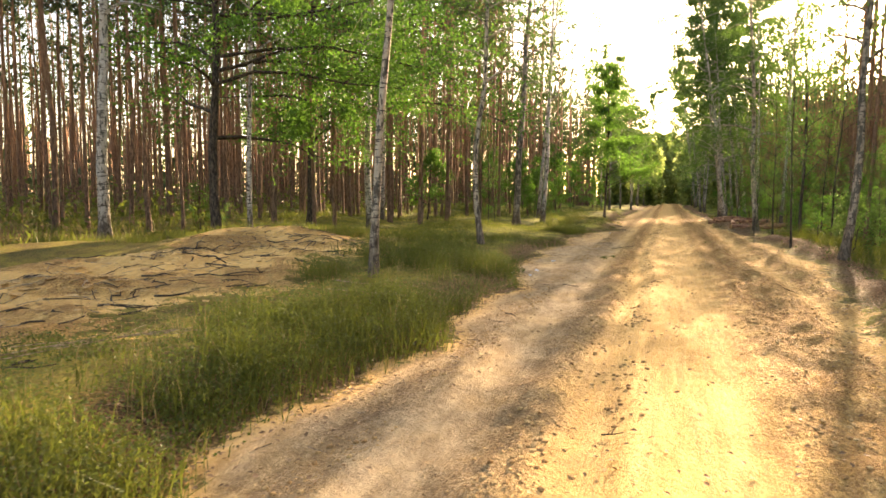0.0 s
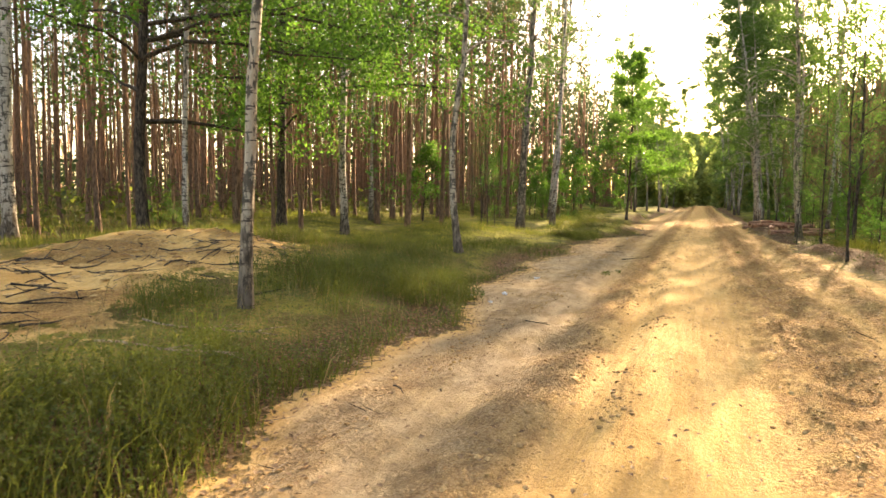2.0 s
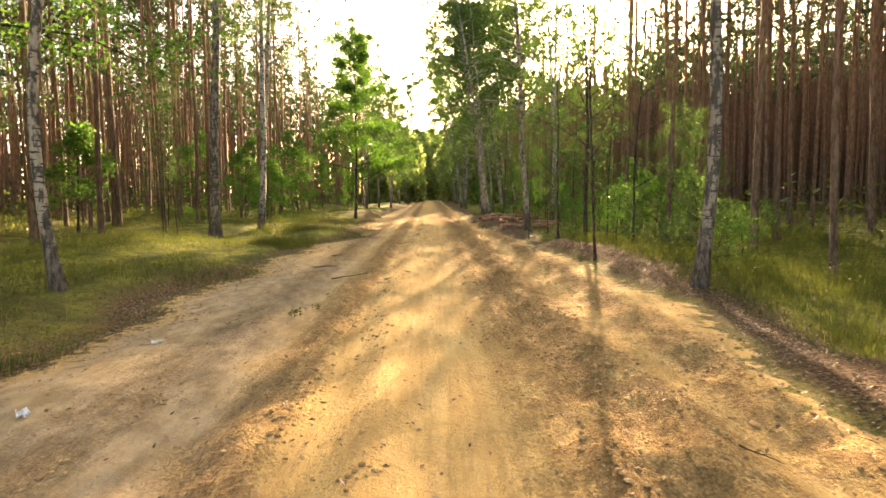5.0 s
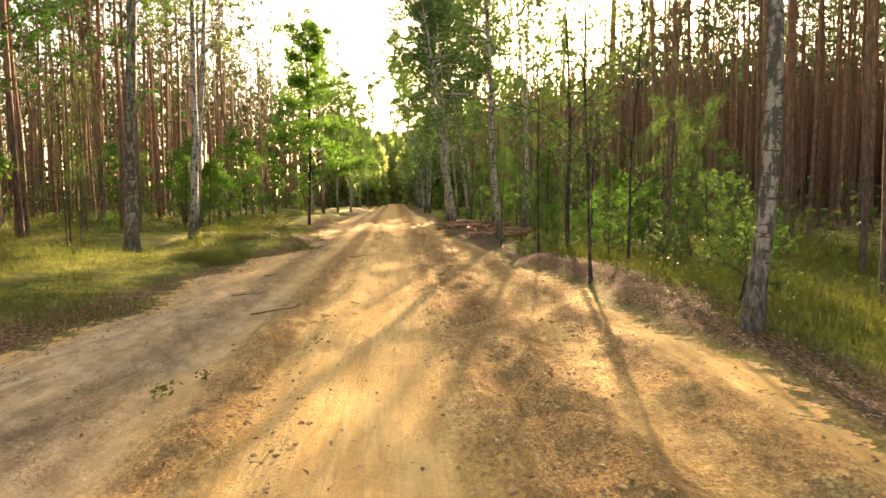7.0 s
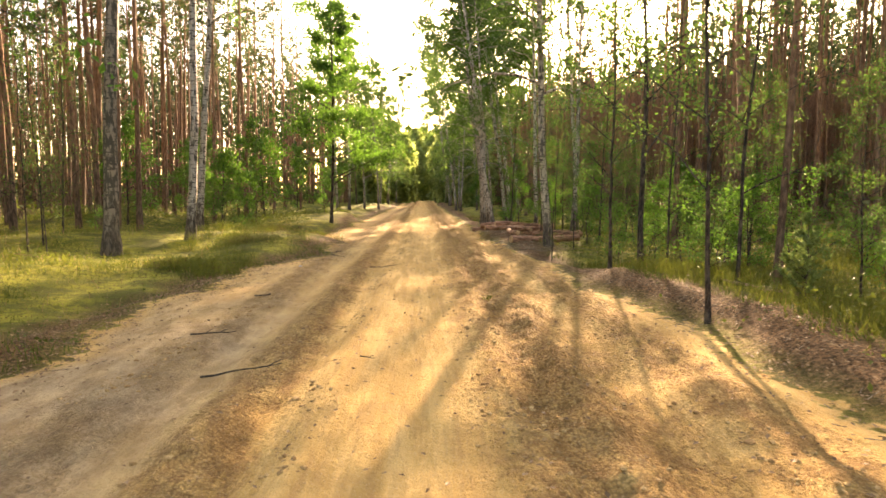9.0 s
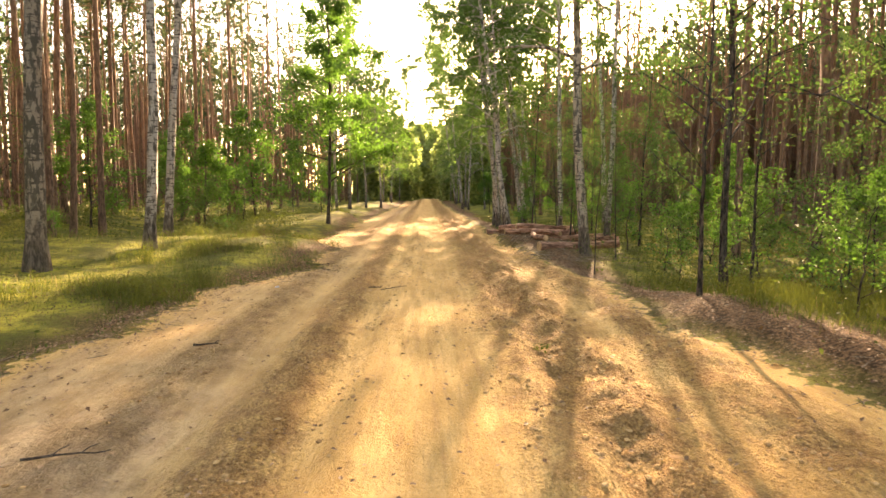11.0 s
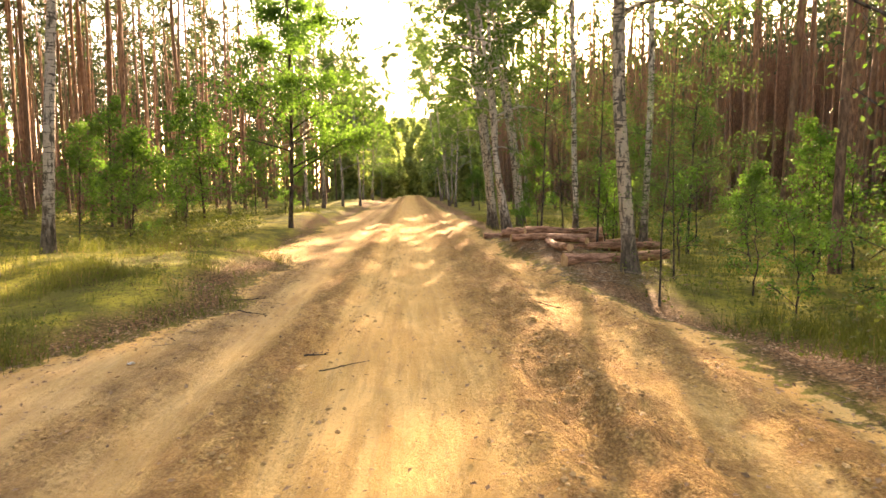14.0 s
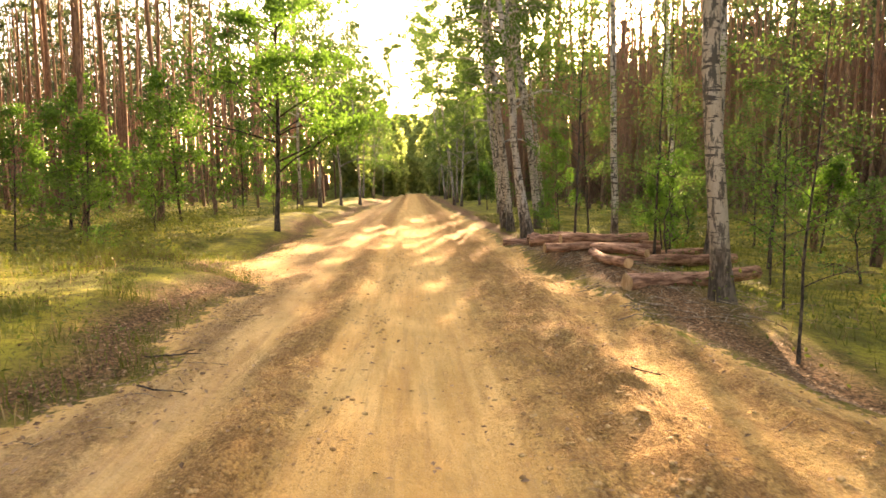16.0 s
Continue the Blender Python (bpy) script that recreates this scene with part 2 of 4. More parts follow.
def tube(buf, pts, radii, sides=8, wob=0.0, rng=None):
    """A round limb along pts, closed at its end."""
    pts, radii = np.asarray(pts, float), np.asarray(radii, float)
    d = np.gradient(pts, axis=0)
    d /= np.linalg.norm(d, axis=1)[:, None] + 1e-9
    ref = np.where(np.abs(d[:, 2:3]) > 0.8, np.array([[1.0, 0, 0]]), np.array([[0, 0, 1.0]]))
    a = np.cross(d, ref)
    a /= np.linalg.norm(a, axis=1)[:, None]
    b = np.cross(d, a)
    ang = np.linspace(0, 2 * np.pi, sides, endpoint=False)
    r = radii[:, None] * np.ones(sides)
    if wob and rng is not None:
        r = r * (1 + wob * rng.normal(size=r.shape))
    ring = pts[:, None] + r[..., None] * (np.cos(ang)[None, :, None] * a[:, None] + np.sin(ang)[None, :, None] * b[:, None])
    n = len(pts)
    i, j = np.meshgrid(np.arange(n - 1), np.arange(sides), indexing="ij")
    k = (j + 1) % sides
    quads = np.stack([i * sides + j, i * sides + k, (i + 1) * sides + k, (i + 1) * sides + j], -1).reshape(-1, 4)
    v = np.concatenate([ring.reshape(-1, 3), pts[-1:]])
    e = (n - 1) * sides
    tris = [(e + s, e + (s + 1) % sides, n * sides) for s in range(sides)]
    buf.add(v, tris, quads)


def unit(v):
    return v / (np.linalg.norm(v, axis=-1, keepdims=True) + 1e-9)


def leaves(buf, centres, size, rng, up=0.5, wide=0.55, droop=0.0):
    """Kite-shaped leaves, folded a little along the rib."""
    n = len(centres)
    nor = unit(rng.normal(size=(n, 3)) + [0, 0, up * 2])
    ax = unit(np.cross(nor, rng.normal(size=(n, 3))) - [0, 0, droop])
    side = unit(np.cross(nor, ax))
    s = size * rng.uniform(0.65, 1.3, (n, 1))
    base, tip = centres - ax * s * 0.5, centres + ax * s * 0.5
    mid = centres + ax * s * 0.08 + nor * s * 0.10
    v = np.stack([base, mid + side * s * wide / 2, tip, mid - side * s * wide / 2], 1).reshape(-1, 3)
    buf.add(v, quads=np.arange(4 * n).reshape(n, 4))


def tufts(buf, centres, size, rng, blades=5, up=0.35, wide=0.2):
    """Needle tufts: narrow blades that spread from a centre."""
    n = len(centres) * blades
    c = np.repeat(centres, blades, 0)
    d = unit(rng.normal(size=(n, 3)) + [0, 0, up])
    s = unit(np.cross(d, rng.normal(size=(n, 3))))
    ln = size * rng.uniform(0.6, 1.2, (n, 1))
    w = ln * wide
    v = np.stack([c + d * ln, c - d * ln * 0.15 + s * w, c - d * ln * 0.15 - s * w], 1).reshape(-1, 3)
    buf.add(v, tris=np.arange(3 * n).reshape(n, 3))


# ---- the lie of the land ----
def smooth_step(a, b, x):
    t = np.clip((x - a) / (b - a), 0, 1)
    return t * t * (3 - 2 * t)


def left_edge(y):
    e = -2.55 - 0.85 * smooth_step(9, 15, y) + 1.0 * smooth_step(26.5, 30.5, y) - 0.9 * smooth_step(34, 37, y) + 0.35 * smooth_step(50, 80, y)
    return e + 0.18 * np.sin(y * 1.3) + 0.10 * np.sin(y * 3.1 + 1)


def right_edge(y):
    e = 2.35 + 0.85 * smooth_step(10, 17, y) - 0.35 * smooth_step(20, 26, y) - 0.55 * smooth_step(28, 36, y) - 0.15 * smooth_step(45, 70, y)
    return e + 0.12 * np.sin(y * 1.1 + 2) + 0.07 * np.sin(y * 2.7)


_rng = np.random.default_rng(7)
_waves = [(_rng.normal(0, 1, 2), _rng.uniform(0, 6.28), k) for k in (0.12, 0.25, 0.5, 0.9, 1.7, 3.0, 5.5, 9.0, 14.0, 21.0, 30.0) for _ in range(5)]


def rolling(x, y, lo, hi):
    """Uneven ground: waves of wave numbers from lo to hi."""
    h = 0
    for d, p, k in _waves:
        if lo <= k <= hi:
            u = d / np.linalg.norm(d)
            h = h + np.sin(k * (u[0] * x + u[1] * y) * 2 + p) / k
    return h


def mound(x, y):
    """The heap of dug-out sand beside the road: 0 to 1."""
    along = smooth_step(1.0, 4.5, y) * (1 - smooth_step(12.0, 16.0, y))
    mid = -8.1 - 0.06 * (y - 9) + 0.3 * np.sin(y * 0.9)
    across = np.exp(-((x - mid) / (2.0 + 0.25 * np.sin(y * 1.7) + 0.15 * np.sin(y * 4.1))) ** 2)
    return along * across


def height(x, y):
    x, y = np.asarray(x, float), np.asarray(y, float)
    el, er = left_edge(y), right_edge(y)
    h = 0.24 * smooth_step(0.0, 1.5, el - x) + 0.05 * smooth_step(0.0, 0.6, x - er) - 0.09 * smooth_step(0.7, 2.5, x - er)
    off = smooth_step(0.0, 0.8, np.maximum(el - x, x - er))
    on = 1 - off
    sway = 0.12 * np.sin(y * 0.21) + 0.06 * np.sin(y * 0.6)
    ruts = 0
    for c, w, d in ((-1.55, 0.20, 0.035), (-0.75, 0.14, 0.03), (0.25, 0.34, 0.035), (1.15, 0.16, 0.025), (1.95, 0.26, 0.045)):
        ruts = ruts + d * np.exp(-((x - c - sway) / w) ** 2) - 0.45 * d * np.exp(-((np.abs(x - c - sway) - 1.9 * w) / (0.5 * w)) ** 2)
    loose = np.exp(-((x - 1.25) / 0.55) ** 2) + 0.8 * np.exp(-((x + 1.15) / 0.30) ** 2) + 0.7 * np.exp(-((x - 2.4) / 0.3) ** 2)
    h = h - 1.5 * on * ruts + on * (0.006 + 0.045 * loose) * rolling(x, y * 0.7, 2.9, 15) + on * 0.004 * rolling(x, y * 0.5, 0.9, 1.8)
    h = h + on * (0.008 + 0.09 * loose) * np.clip(0.4 + 0.5 * rolling(x + 7, y, 0.9, 3.1), 0, 1) * rolling(x, y * 0.8, 20, 31)
    h = h + off * (0.022 * rolling(x, y, 0.2, 0.6) + 0.012 * rolling(x, y, 1.6, 6) * (np.abs(y - 18) < 24))
    h = h + (0.03 + 0.10 * smooth_step(7, 14, y)) * np.minimum(mound(x, y), 0.62) / 0.62 + mound(x, y) * (0.022 * rolling(x, y, 1.6, 4) + 0.06 * rolling(x, y, 5, 15))
    h = h - 0.25 * np.exp(-((x + 12.2) / 1.6) ** 2 - ((y - 13.5) / 3.5) ** 2)
    return h + 0.0025 * np.maximum(y - 60, 0)


def spread(lo, hi, step, far, grow=1.16):
    a = list(np.arange(lo, hi + step / 2, step))
    s, up, dn = step, [hi], [lo]
    while up[-1] < far:
        s *= grow
        up.append(up[-1] + s)
        dn.append(dn[-1] - s)
    return np.array(dn[:0:-1] + a + up[1:])


gx, gy = spread(-4.4, 4.2, 0.045, 420, 1.09), spread(-1.0, 37.0, 0.065, 520, 1.10)
GX, GY = np.meshgrid(gx, gy, indexing="ij")
GZ = height(GX, GY)
nx, ny = len(gx), len(gy)
gi, gj = np.meshgrid(np.arange(nx - 1), np.arange(ny - 1), indexing="ij")
gb = Buf().add(np.stack([GX, GY, GZ], -1).reshape(-1, 3), quads=np.stack([gi * ny + gj, (gi + 1) * ny + gj, (gi + 1) * ny + gj + 1, gi * ny + gj + 1], -1).reshape(-1, 4))
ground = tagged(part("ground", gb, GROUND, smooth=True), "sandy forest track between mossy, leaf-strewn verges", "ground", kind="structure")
d_in = np.minimum(GX - left_edge(GY), right_edge(GY) - GX)
sand = np.clip(0.5 + d_in / 0.5, 0, 1)
sand = np.maximum(sand, np.clip(1.7 * mound(GX, GY) - 0.15, 0, 1))
litter = np.clip(1 - np.abs(d_in + 0.45) / 0.7, 0, 1) + smooth_step(0.2, 1.2, GX - right_edge(GY)) * (1 - smooth_step(1.0, 2.1, GX - right_edge(GY))) * 0.75
litter = np.clip(litter + smooth_step(8, 30, np.abs(GX)) * 0.6 + 0.4 * (GX < 0) * (1 - smooth_step(14, 22, GY)), 0, 1)
grey = (1 - 0.6 * smooth_step(20, 26, GY)) * smooth_step(0.0, 1.0, -0.95 - GX + 0.5 * (1 - smooth_step(8, 16, GY))) * np.clip(d_in / 0.3, 0, 1) * 0.85
crumbly = np.exp(-((GX - 1.25) / 0.55) ** 2) + 0.9 * np.exp(-((GX + 1.15) / 0.25) ** 2) + 0.8 * np.exp(-((GX - 2.45) / 0.3) ** 2) + 0.5 * np.exp(-((GX + 2.1) / 0.3) ** 2)
crumbly = np.clip(crumbly * np.clip(d_in / 0.3, 0, 1) + 0.55 * mound(GX, GY) * (0.6 + 0.6 * rolling(GX, GY, 0.9, 3.1)), 0, 1)
cover = ground.data.color_attributes.new("cover", "FLOAT_COLOR", "POINT")
cover.data.foreach_set("color", np.stack([sand, litter, grey, crumbly], -1).astype(np.float32).ravel())


# ---- trees ----
def trunk_line(h, lean, bend, rng, n, wig):
    """Points of a stem: lean in metres at the top (x, y), bend sideways at mid height."""
    u = np.linspace(0, 1, n) ** 1.25
    p = np.zeros((n, 3))
    p[:, 2] = u * h
    for k in range(2):
        p[:, k] = lean[k] * u + bend[k] * np.sin(np.pi * np.minimum(u * 3.0, 1.0)) + wig * np.cumsum(rng.normal(size=n)) * u ** 0.5
    p[:, :2] -= p[0, :2]
    p[0, 2] = -0.15
    return p


def stem_radii(h, r, pts, flare=0.55, tip=0.12):
    z = np.maximum(pts[:, 2], 0)
    return r * ((1 - z / h) ** 0.8 * (1 - tip) + tip) * (1 + flare * np.exp(-z / 0.22))


def pine_form(seed, h, r, near=True):
    rng = np.random.default_rng(seed)
    stem, crown = Buf(), Buf()
    line = trunk_line(h, rng.normal(0, 0.35, 2), rng.normal(0, 0.05, 2), rng, 12, 0.03)
    tube(stem, line, stem_radii(h, r, line, 0.4), 8, 0.03, rng)
    at = lambda z: np.array([np.interp(z, line[:, 2], line[:, k]) for k in range(3)])
    for i in range(10):                                   # dead stubs below the crown
        z = rng.uniform(0.16 * h, 0.5 * h)
        az, ln = rng.uniform(0, 6.28), rng.uniform(0.25, 0.9)
        p = at(z)
        d = np.array([math.cos(az), math.sin(az), rng.uniform(-0.25, 0.3)])
        tube(stem, [p, p + d * ln * 0.5, p + d * ln + [0, 0, -0.05]], [0.014, 0.010, 0.004], 3)
    spots = []
    for i in range(30):
        u = rng.uniform(0, 1)
        z = h * (0.46 + 0.53 * u)
        az, ln = rng.uniform(0, 6.28), (1.9 * (1 - u) + 0.35) * rng.uniform(0.6, 1.1)
        p = at(z)
        d = np.array([math.cos(az), math.sin(az), rng.uniform(0.0, 0.5)])
        tube(stem, [p, p + d * ln * 0.6, p + d * ln], [0.03, 0.018, 0.006], 3)
        spots.append(p + d * ln * rng.uniform(0.40, 1.05, (10, 1)) + rng.normal(0, 0.20, (10, 3)))
    tufts(crown, np.concatenate(spots), 0.32, rng, 7, 0.35, 0.11)
    return stem, crown


def pine_thing(seed, h, r):
    stem, crown = pine_form(seed, h, r)
    tree = tagged(new("pine_tree"), "tall slender pine with orange upper bark and high crown", "tree", "pine wood")
    part("trunk", stem, PINE, tree, smooth=True)
    part("crown", crown, NEEDLE, tree, "sparse grey-green needle crown")
    return tree


def broad_form(seed, h, r, first, spread_r, limbs, n_leaf, leaf, lean=(0, 0), bend=(0, 0), rise=0.6, droop=0.0, taper=0.75, up=0.5, clump=0.16, wig=0.03, apart=False, reach=()):
    """A broad-leaved tree: stem, limbs with twigs, and leaves along the twigs. apart: each limb by itself."""
    rng = np.random.default_rng(seed)
    stem, boughs, crown = Buf(), [], Buf()
    line = trunk_line(h, lean, bend, rng, 15, wig)
    tube(stem, line, stem_radii(h, r, line), 10, 0.035, rng)
    spots = []
    for i in range(limbs + len(reach)):
        far = reach[i - limbs] if i >= limbs else None
        bough = Buf() if apart else stem
        u = min((i + rng.uniform(0, 1)) / limbs, 1.0) ** 0.9
        z = first + (h * 0.97 - first) * u
        p = np.array([np.interp(z, line[:, 2], line[:, k]) for k in range(3)])
        az = 2.4 * i + rng.normal(0, 0.5)
        ln = spread_r * (1 - taper * u) * rng.uniform(0.55, 1.15)
        d = np.array([math.cos(az), math.sin(az), rise + rng.normal(0, 0.15)])
        if far:                                           # a long bough: height, direction, length, rise
            z, az, ln, u = far[0], radians(far[1]), far[2], 0.2
            p = np.array([np.interp(z, line[:, 2], line[:, k]) for k in range(3)])
            d = np.array([math.cos(az), math.sin(az), far[3]])
        s = np.linspace(0, 1, 6)[:, None]
        limb = p + d * ln * s + np.array([0, 0, -droop * ln]) * s ** 2 + np.cumsum(rng.normal(0, 0.045 * ln, (6, 3)), 0) * s
        r0 = min(0.45 * r * (1 - 0.7 * u), 0.02 + 0.022 * ln)
        tube(bough, limb, np.linspace(r0, 0.004, 6), 4)
        for j in range(16 if far else 4):
            q = rng.uniform(0.3, 0.98)
            b = np.array([np.interp(q, s[:, 0], limb[:, k]) for k in range(3)])
            e = unit(d + rng.normal(0, 0.7, 3)) * ln * rng.uniform(0.22, 0.42) + [0, 0, -droop * 0.3 * ln]
            tube(bough, [b, b + e * 0.55, b + e], [0.008, 0.006, 0.003], 3)
            spots.append((b, e))
        spots.append((limb[2], limb[5] - limb[2]))
        if apart:
            boughs.append(bough)
    pick = rng.integers(0, len(spots), n_leaf)
    b, e = np.array([s[0] for s in spots])[pick], np.array([s[1] for s in spots])[pick]
    c = b + e * rng.uniform(0.15, 1.1, (n_leaf, 1)) + rng.normal(0, clump, (n_leaf, 3))
    leaves(crown, c, leaf, rng, up, 0.6, droop)
    return stem, boughs, crown


def broad_thing(name, label, category, group, bark, leaf_mat, **form):
    stem, boughs, crown = broad_form(**form)
    tree = tagged(new(name), label, category, group)
    part("trunk", stem, bark, tree, smooth=True)
    for bough in boughs:
        part("branch", bough, bark, tree)
    part("crown", crown, leaf_mat, tree)
    return tree


def stand(tree, x, y, turn=0.0, size=1.0):
    tree.matrix_basis = pose(x, y, float(height(x, y)), 0, 0, turn) @ Matrix.Scale(size, 4)
    return tree


def again(tree, x, y, turn=0.0, size=1.0):
    return copy_thing(tree, pose(x, y, float(height(x, y)), 0, 0, turn) @ Matrix.Scale(size, 4))


# birches beside the road, each with its own lean: x, y, height, foot radius, lean, bend, first limb, spread, leaves
BIRCHES = [
    (-4.75, 9.5, 12.0, 0.074, (0.8, 0.1), (-0.05, 0), 4.2, 1.8, 1500),
    (-5.25, 17.8, 13.0, 0.085, (0.0, 0.2), (-0.22, 0), 4.6, 2.0, 1800),
    (-6.75, 28.8, 16.0, 0.165, (0.5, 0.0), (-0.05, 0), 6.0, 2.4, 2600),
    (-6.05, 31.6, 15.0, 0.115, (0.6, 0.3), (0.05, 0), 6.0, 2.0, 2200),
    (-6.85, 34.6, 15.0, 0.11, (0.9, 0.2), (0.0, 0), 6.0, 2.0, 2200),
    (-10.9, 22.0, 14.0, 0.135, (-0.3, 0.2), (-0.10, 0), 5.0, 2.2, 2200),
    (-13.0, 27.6, 14.0, 0.10, (0.1, 0.2), (0.0, 0), 5.0, 2.0, 1800),
    (-12.1, 16.2, 13.0, 0.085, (0.2, 0.0), (-0.06, 0), 5.0, 1.8, 1500),
    (-15.4, 13.9, 15.0, 0.165, (0.5, 0.0), (-0.1, 0), 6.0, 2.2, 1800),
    (3.95, 17.9, 12.0, 0.102, (0.55, 0.2), (0.12, 0), 4.4, 2.1, 1500),
    (3.85, 33.15, 14.0, 0.125, (-1.0, 0.0), (-0.08, 0), 3.9, 2.8, 5200),
    (3.45, 44.0, 14.0, 0.12, (-2.1, 0.2), (-0.1, 0), 3.6, 3.2, 6500),
    (3.30, 44.3, 13.0, 0.09, (-1.0, 0.5), (-0.1, 0), 3.6, 2.8, 5000),
    (4.7, 40.2, 14.0, 0.085, (-0.6, 0.2), (0.05, 0), 5.5, 3.0, 6500),
    (5.4, 36.8, 14.0, 0.085, (0.3, 0.2), (0.05, 0), 6.0, 3.1, 6000),
    # added so that its crown shades the left of the track near the start
    (6.7, 41.6, 16.5, 0.09, (-0.8, 0.2), (0.05, 0), 8.0, 3.0, 6500),
]
for i, (x, y, h, r, lean, bend, first, spr, n) in enumerate(BIRCHES):
    stand(broad_thing("birch_tree", "white-barked birch with black cracked foot beside the track", "tree", "birches", BIRCH_DARK if i in (2, 9) else BIRCH_TAN if i in (0, 1, 10) else BIRCH, BIRCH_LEAF, seed=100 + i, h=h, r=r,
                      first=first, spread_r=spr, limbs=24, n_leaf=n, leaf=0.095, lean=lean, bend=bend, rise=0.75, droop=0.75, apart=True), x, y)

# birches farther along both verges, from three forms
birch_forms = [broad_thing("birch_tree", "slim pale-stemmed birch with a light hanging crown", "tree", "birches", BIRCH, BIRCH_LEAF, seed=140 + i, h=h, r=0.09,
                           first=f, spread_r=3.0, limbs=28, n_leaf=4400, leaf=0.15, lean=l, bend=(0.05, 0), rise=0.7, droop=0.7)
               for i, (h, f, l) in enumerate(((13.0, 3.0, (-0.7, 0.2)), (15.0, 3.5, (0.5, 0.0)), (11.0, 2.4, (-0.3, 0.4))))]
birch_forms.append(broad_thing("birch_tree", "tall full-crowned birch leaning over the track", "tree", "birches", BIRCH, BIRCH_LEAF, seed=149, h=17.0, r=0.10,
                               first=6.0, spread_r=3.3, limbs=36, n_leaf=9000, leaf=0.145, lean=(-1.9, 0.1), bend=(0.05, 0), rise=0.7, droop=0.6, taper=0.5))
rb = random.Random(5)
spots = [(3.3, 48.8), (-5.6, 57.5), (3.6, 73.0), (-5.3, 61.5), (4.0, 83.0), (-4.6, 66), (-3.9, 72), (-4.2, 79), (-3.8, 87),
         (3.6, 93), (-4.4, 96), (4.4, 101), (-3.7, 105), (3.6, 112), (-3.9, 117), (5.5, 78)]
for i, (x, y) in enumerate(spots):
    if i < 3:
        stand(birch_forms[i], x, y, rb.uniform(0, 360) if i else 10)
    else:
        again(birch_forms[i % 3], x, y, rb.uniform(0, 360), rb.uniform(0.85, 1.15))
birch_forms.append(broad_thing("birch_tree", "very tall birch with a loose crown leaning far over the track", "tree", "birches", BIRCH, BIRCH_LEAF, seed=153, h=19.5, r=0.12,
                               first=8.2, spread_r=3.7, limbs=46, n_leaf=15000, leaf=0.15, lean=(-2.7, 0.1), bend=(0.05, 0), rise=0.7, droop=0.6, taper=0.5))
OVER = [(3.4, 47.6, 0, 1.0), (4.7, 49.4, -14, 0.97), (5.4, 52.5, 10, 1.0), (3.5, 79.0, 8, 1.0), (3.2, 88.0, -10, 0.95), (3.7, 98.0, 5, 1.0), (-4.3, 92.0, 172, 0.85)]
for i, (x, y, a, k) in enumerate(OVER):
    if i == 0:
        stand(birch_forms[4], x, y, a, k)
    else:
        again(birch_forms[4], x, y, a, k)
# the one at (4.8, 61.0) is added to shade the sand around y 40
TALL = [(3.9, 53.2), (4.8, 61.0), (5.4, 63.0), (6.6, 57.6)]
for i, (x, y) in enumerate(TALL):
    if i == 0:
        stand(birch_forms[3], x, y)
    else:
        again(birch_forms[3], x, y, rb.uniform(-30, 30) , rb.uniform(0.88, 1.08))

# oaks: the old dark one among the pines, and young bright ones
stand(broad_thing("oak_tree", "dark-stemmed oak spreading low leafy boughs", "tree", "oaks", OAK, OAK_LEAF, seed=201, h=13.0, r=0.17, first=3.0, spread_r=6.8, limbs=26, n_leaf=27000, leaf=0.115, apart=True,
                  lean=(0.2, 0.0), bend=(0.03, 0), rise=0.35, droop=0.25,
                  reach=((3.3, -35, 6.5, 0.35), (4.2, -10, 7.5, 0.35), (5.0, -50, 7.0, 0.3), (5.8, 5, 7.0, 0.3), (3.8, -70, 5.5, 0.3), (6.8, -25, 7.0, 0.25), (6.4, -60, 6.5, 0.3))), -13.7, 22.3)
stand(broad_thing("oak_tree", "dark-stemmed oak spreading low leafy boughs", "tree", "oaks", OAK, OAK_LEAF, seed=202, h=13.0, r=0.15, first=3.0, spread_r=4.8, limbs=22, n_leaf=19000, leaf=0.115, apart=True,
                  lean=(-0.2, 0.2), bend=(-0.1, 0), rise=0.35, droop=0.25,
                  reach=((4.6, 5, 6.5, 0.3), (5.4, 30, 7.5, 0.3), (5.0, 55, 7.0, 0.3), (6.2, 18, 7.5, 0.25), (6.6, 45, 7.5, 0.25), (5.8, -20, 6.0, 0.3))), -12.7, 15.4)
stand(broad_thing("oak_tree", "bright green young oak with a thin black stem at the roadside", "tree", "oaks", OAK, OAK_LEAF, seed=203, h=10.4, r=0.075, first=1.5, spread_r=3.5, limbs=44, n_leaf=20000, apart=True,
                  leaf=0.125, lean=(0.1, 0.1), bend=(0.04, 0), rise=0.55, droop=0.25), -4.25, 45.0)
stand(broad_thing("oak_tree", "forked dark oak with few leaves at the roadside", "tree", "oaks", OAK, OAK_LEAF, seed=204, h=8.5, r=0.062, first=2.2, spread_r=2.2, limbs=16, n_leaf=2300, apart=True,
                  leaf=0.070, lean=(0.0, 0.3), bend=(-0.08, 0), rise=0.8, droop=0.1), 4.75, 27.8)
oak_forms = [broad_thing("young_oak", "young oak with fresh bright leaves under the pines", "tree", "young oaks", OAK, OAK_LEAF, seed=210 + i, h=h, r=0.045, first=0.7, spread_r=s, limbs=20, n_leaf=n,
                         leaf=0.125, lean=(0.2, 0.1), rise=0.5, droop=0.2) for i, (h, s, n) in enumerate(((5.2, 2.0, 4600), (3.8, 1.6, 3200), (6.5, 1.9, 4600)))]
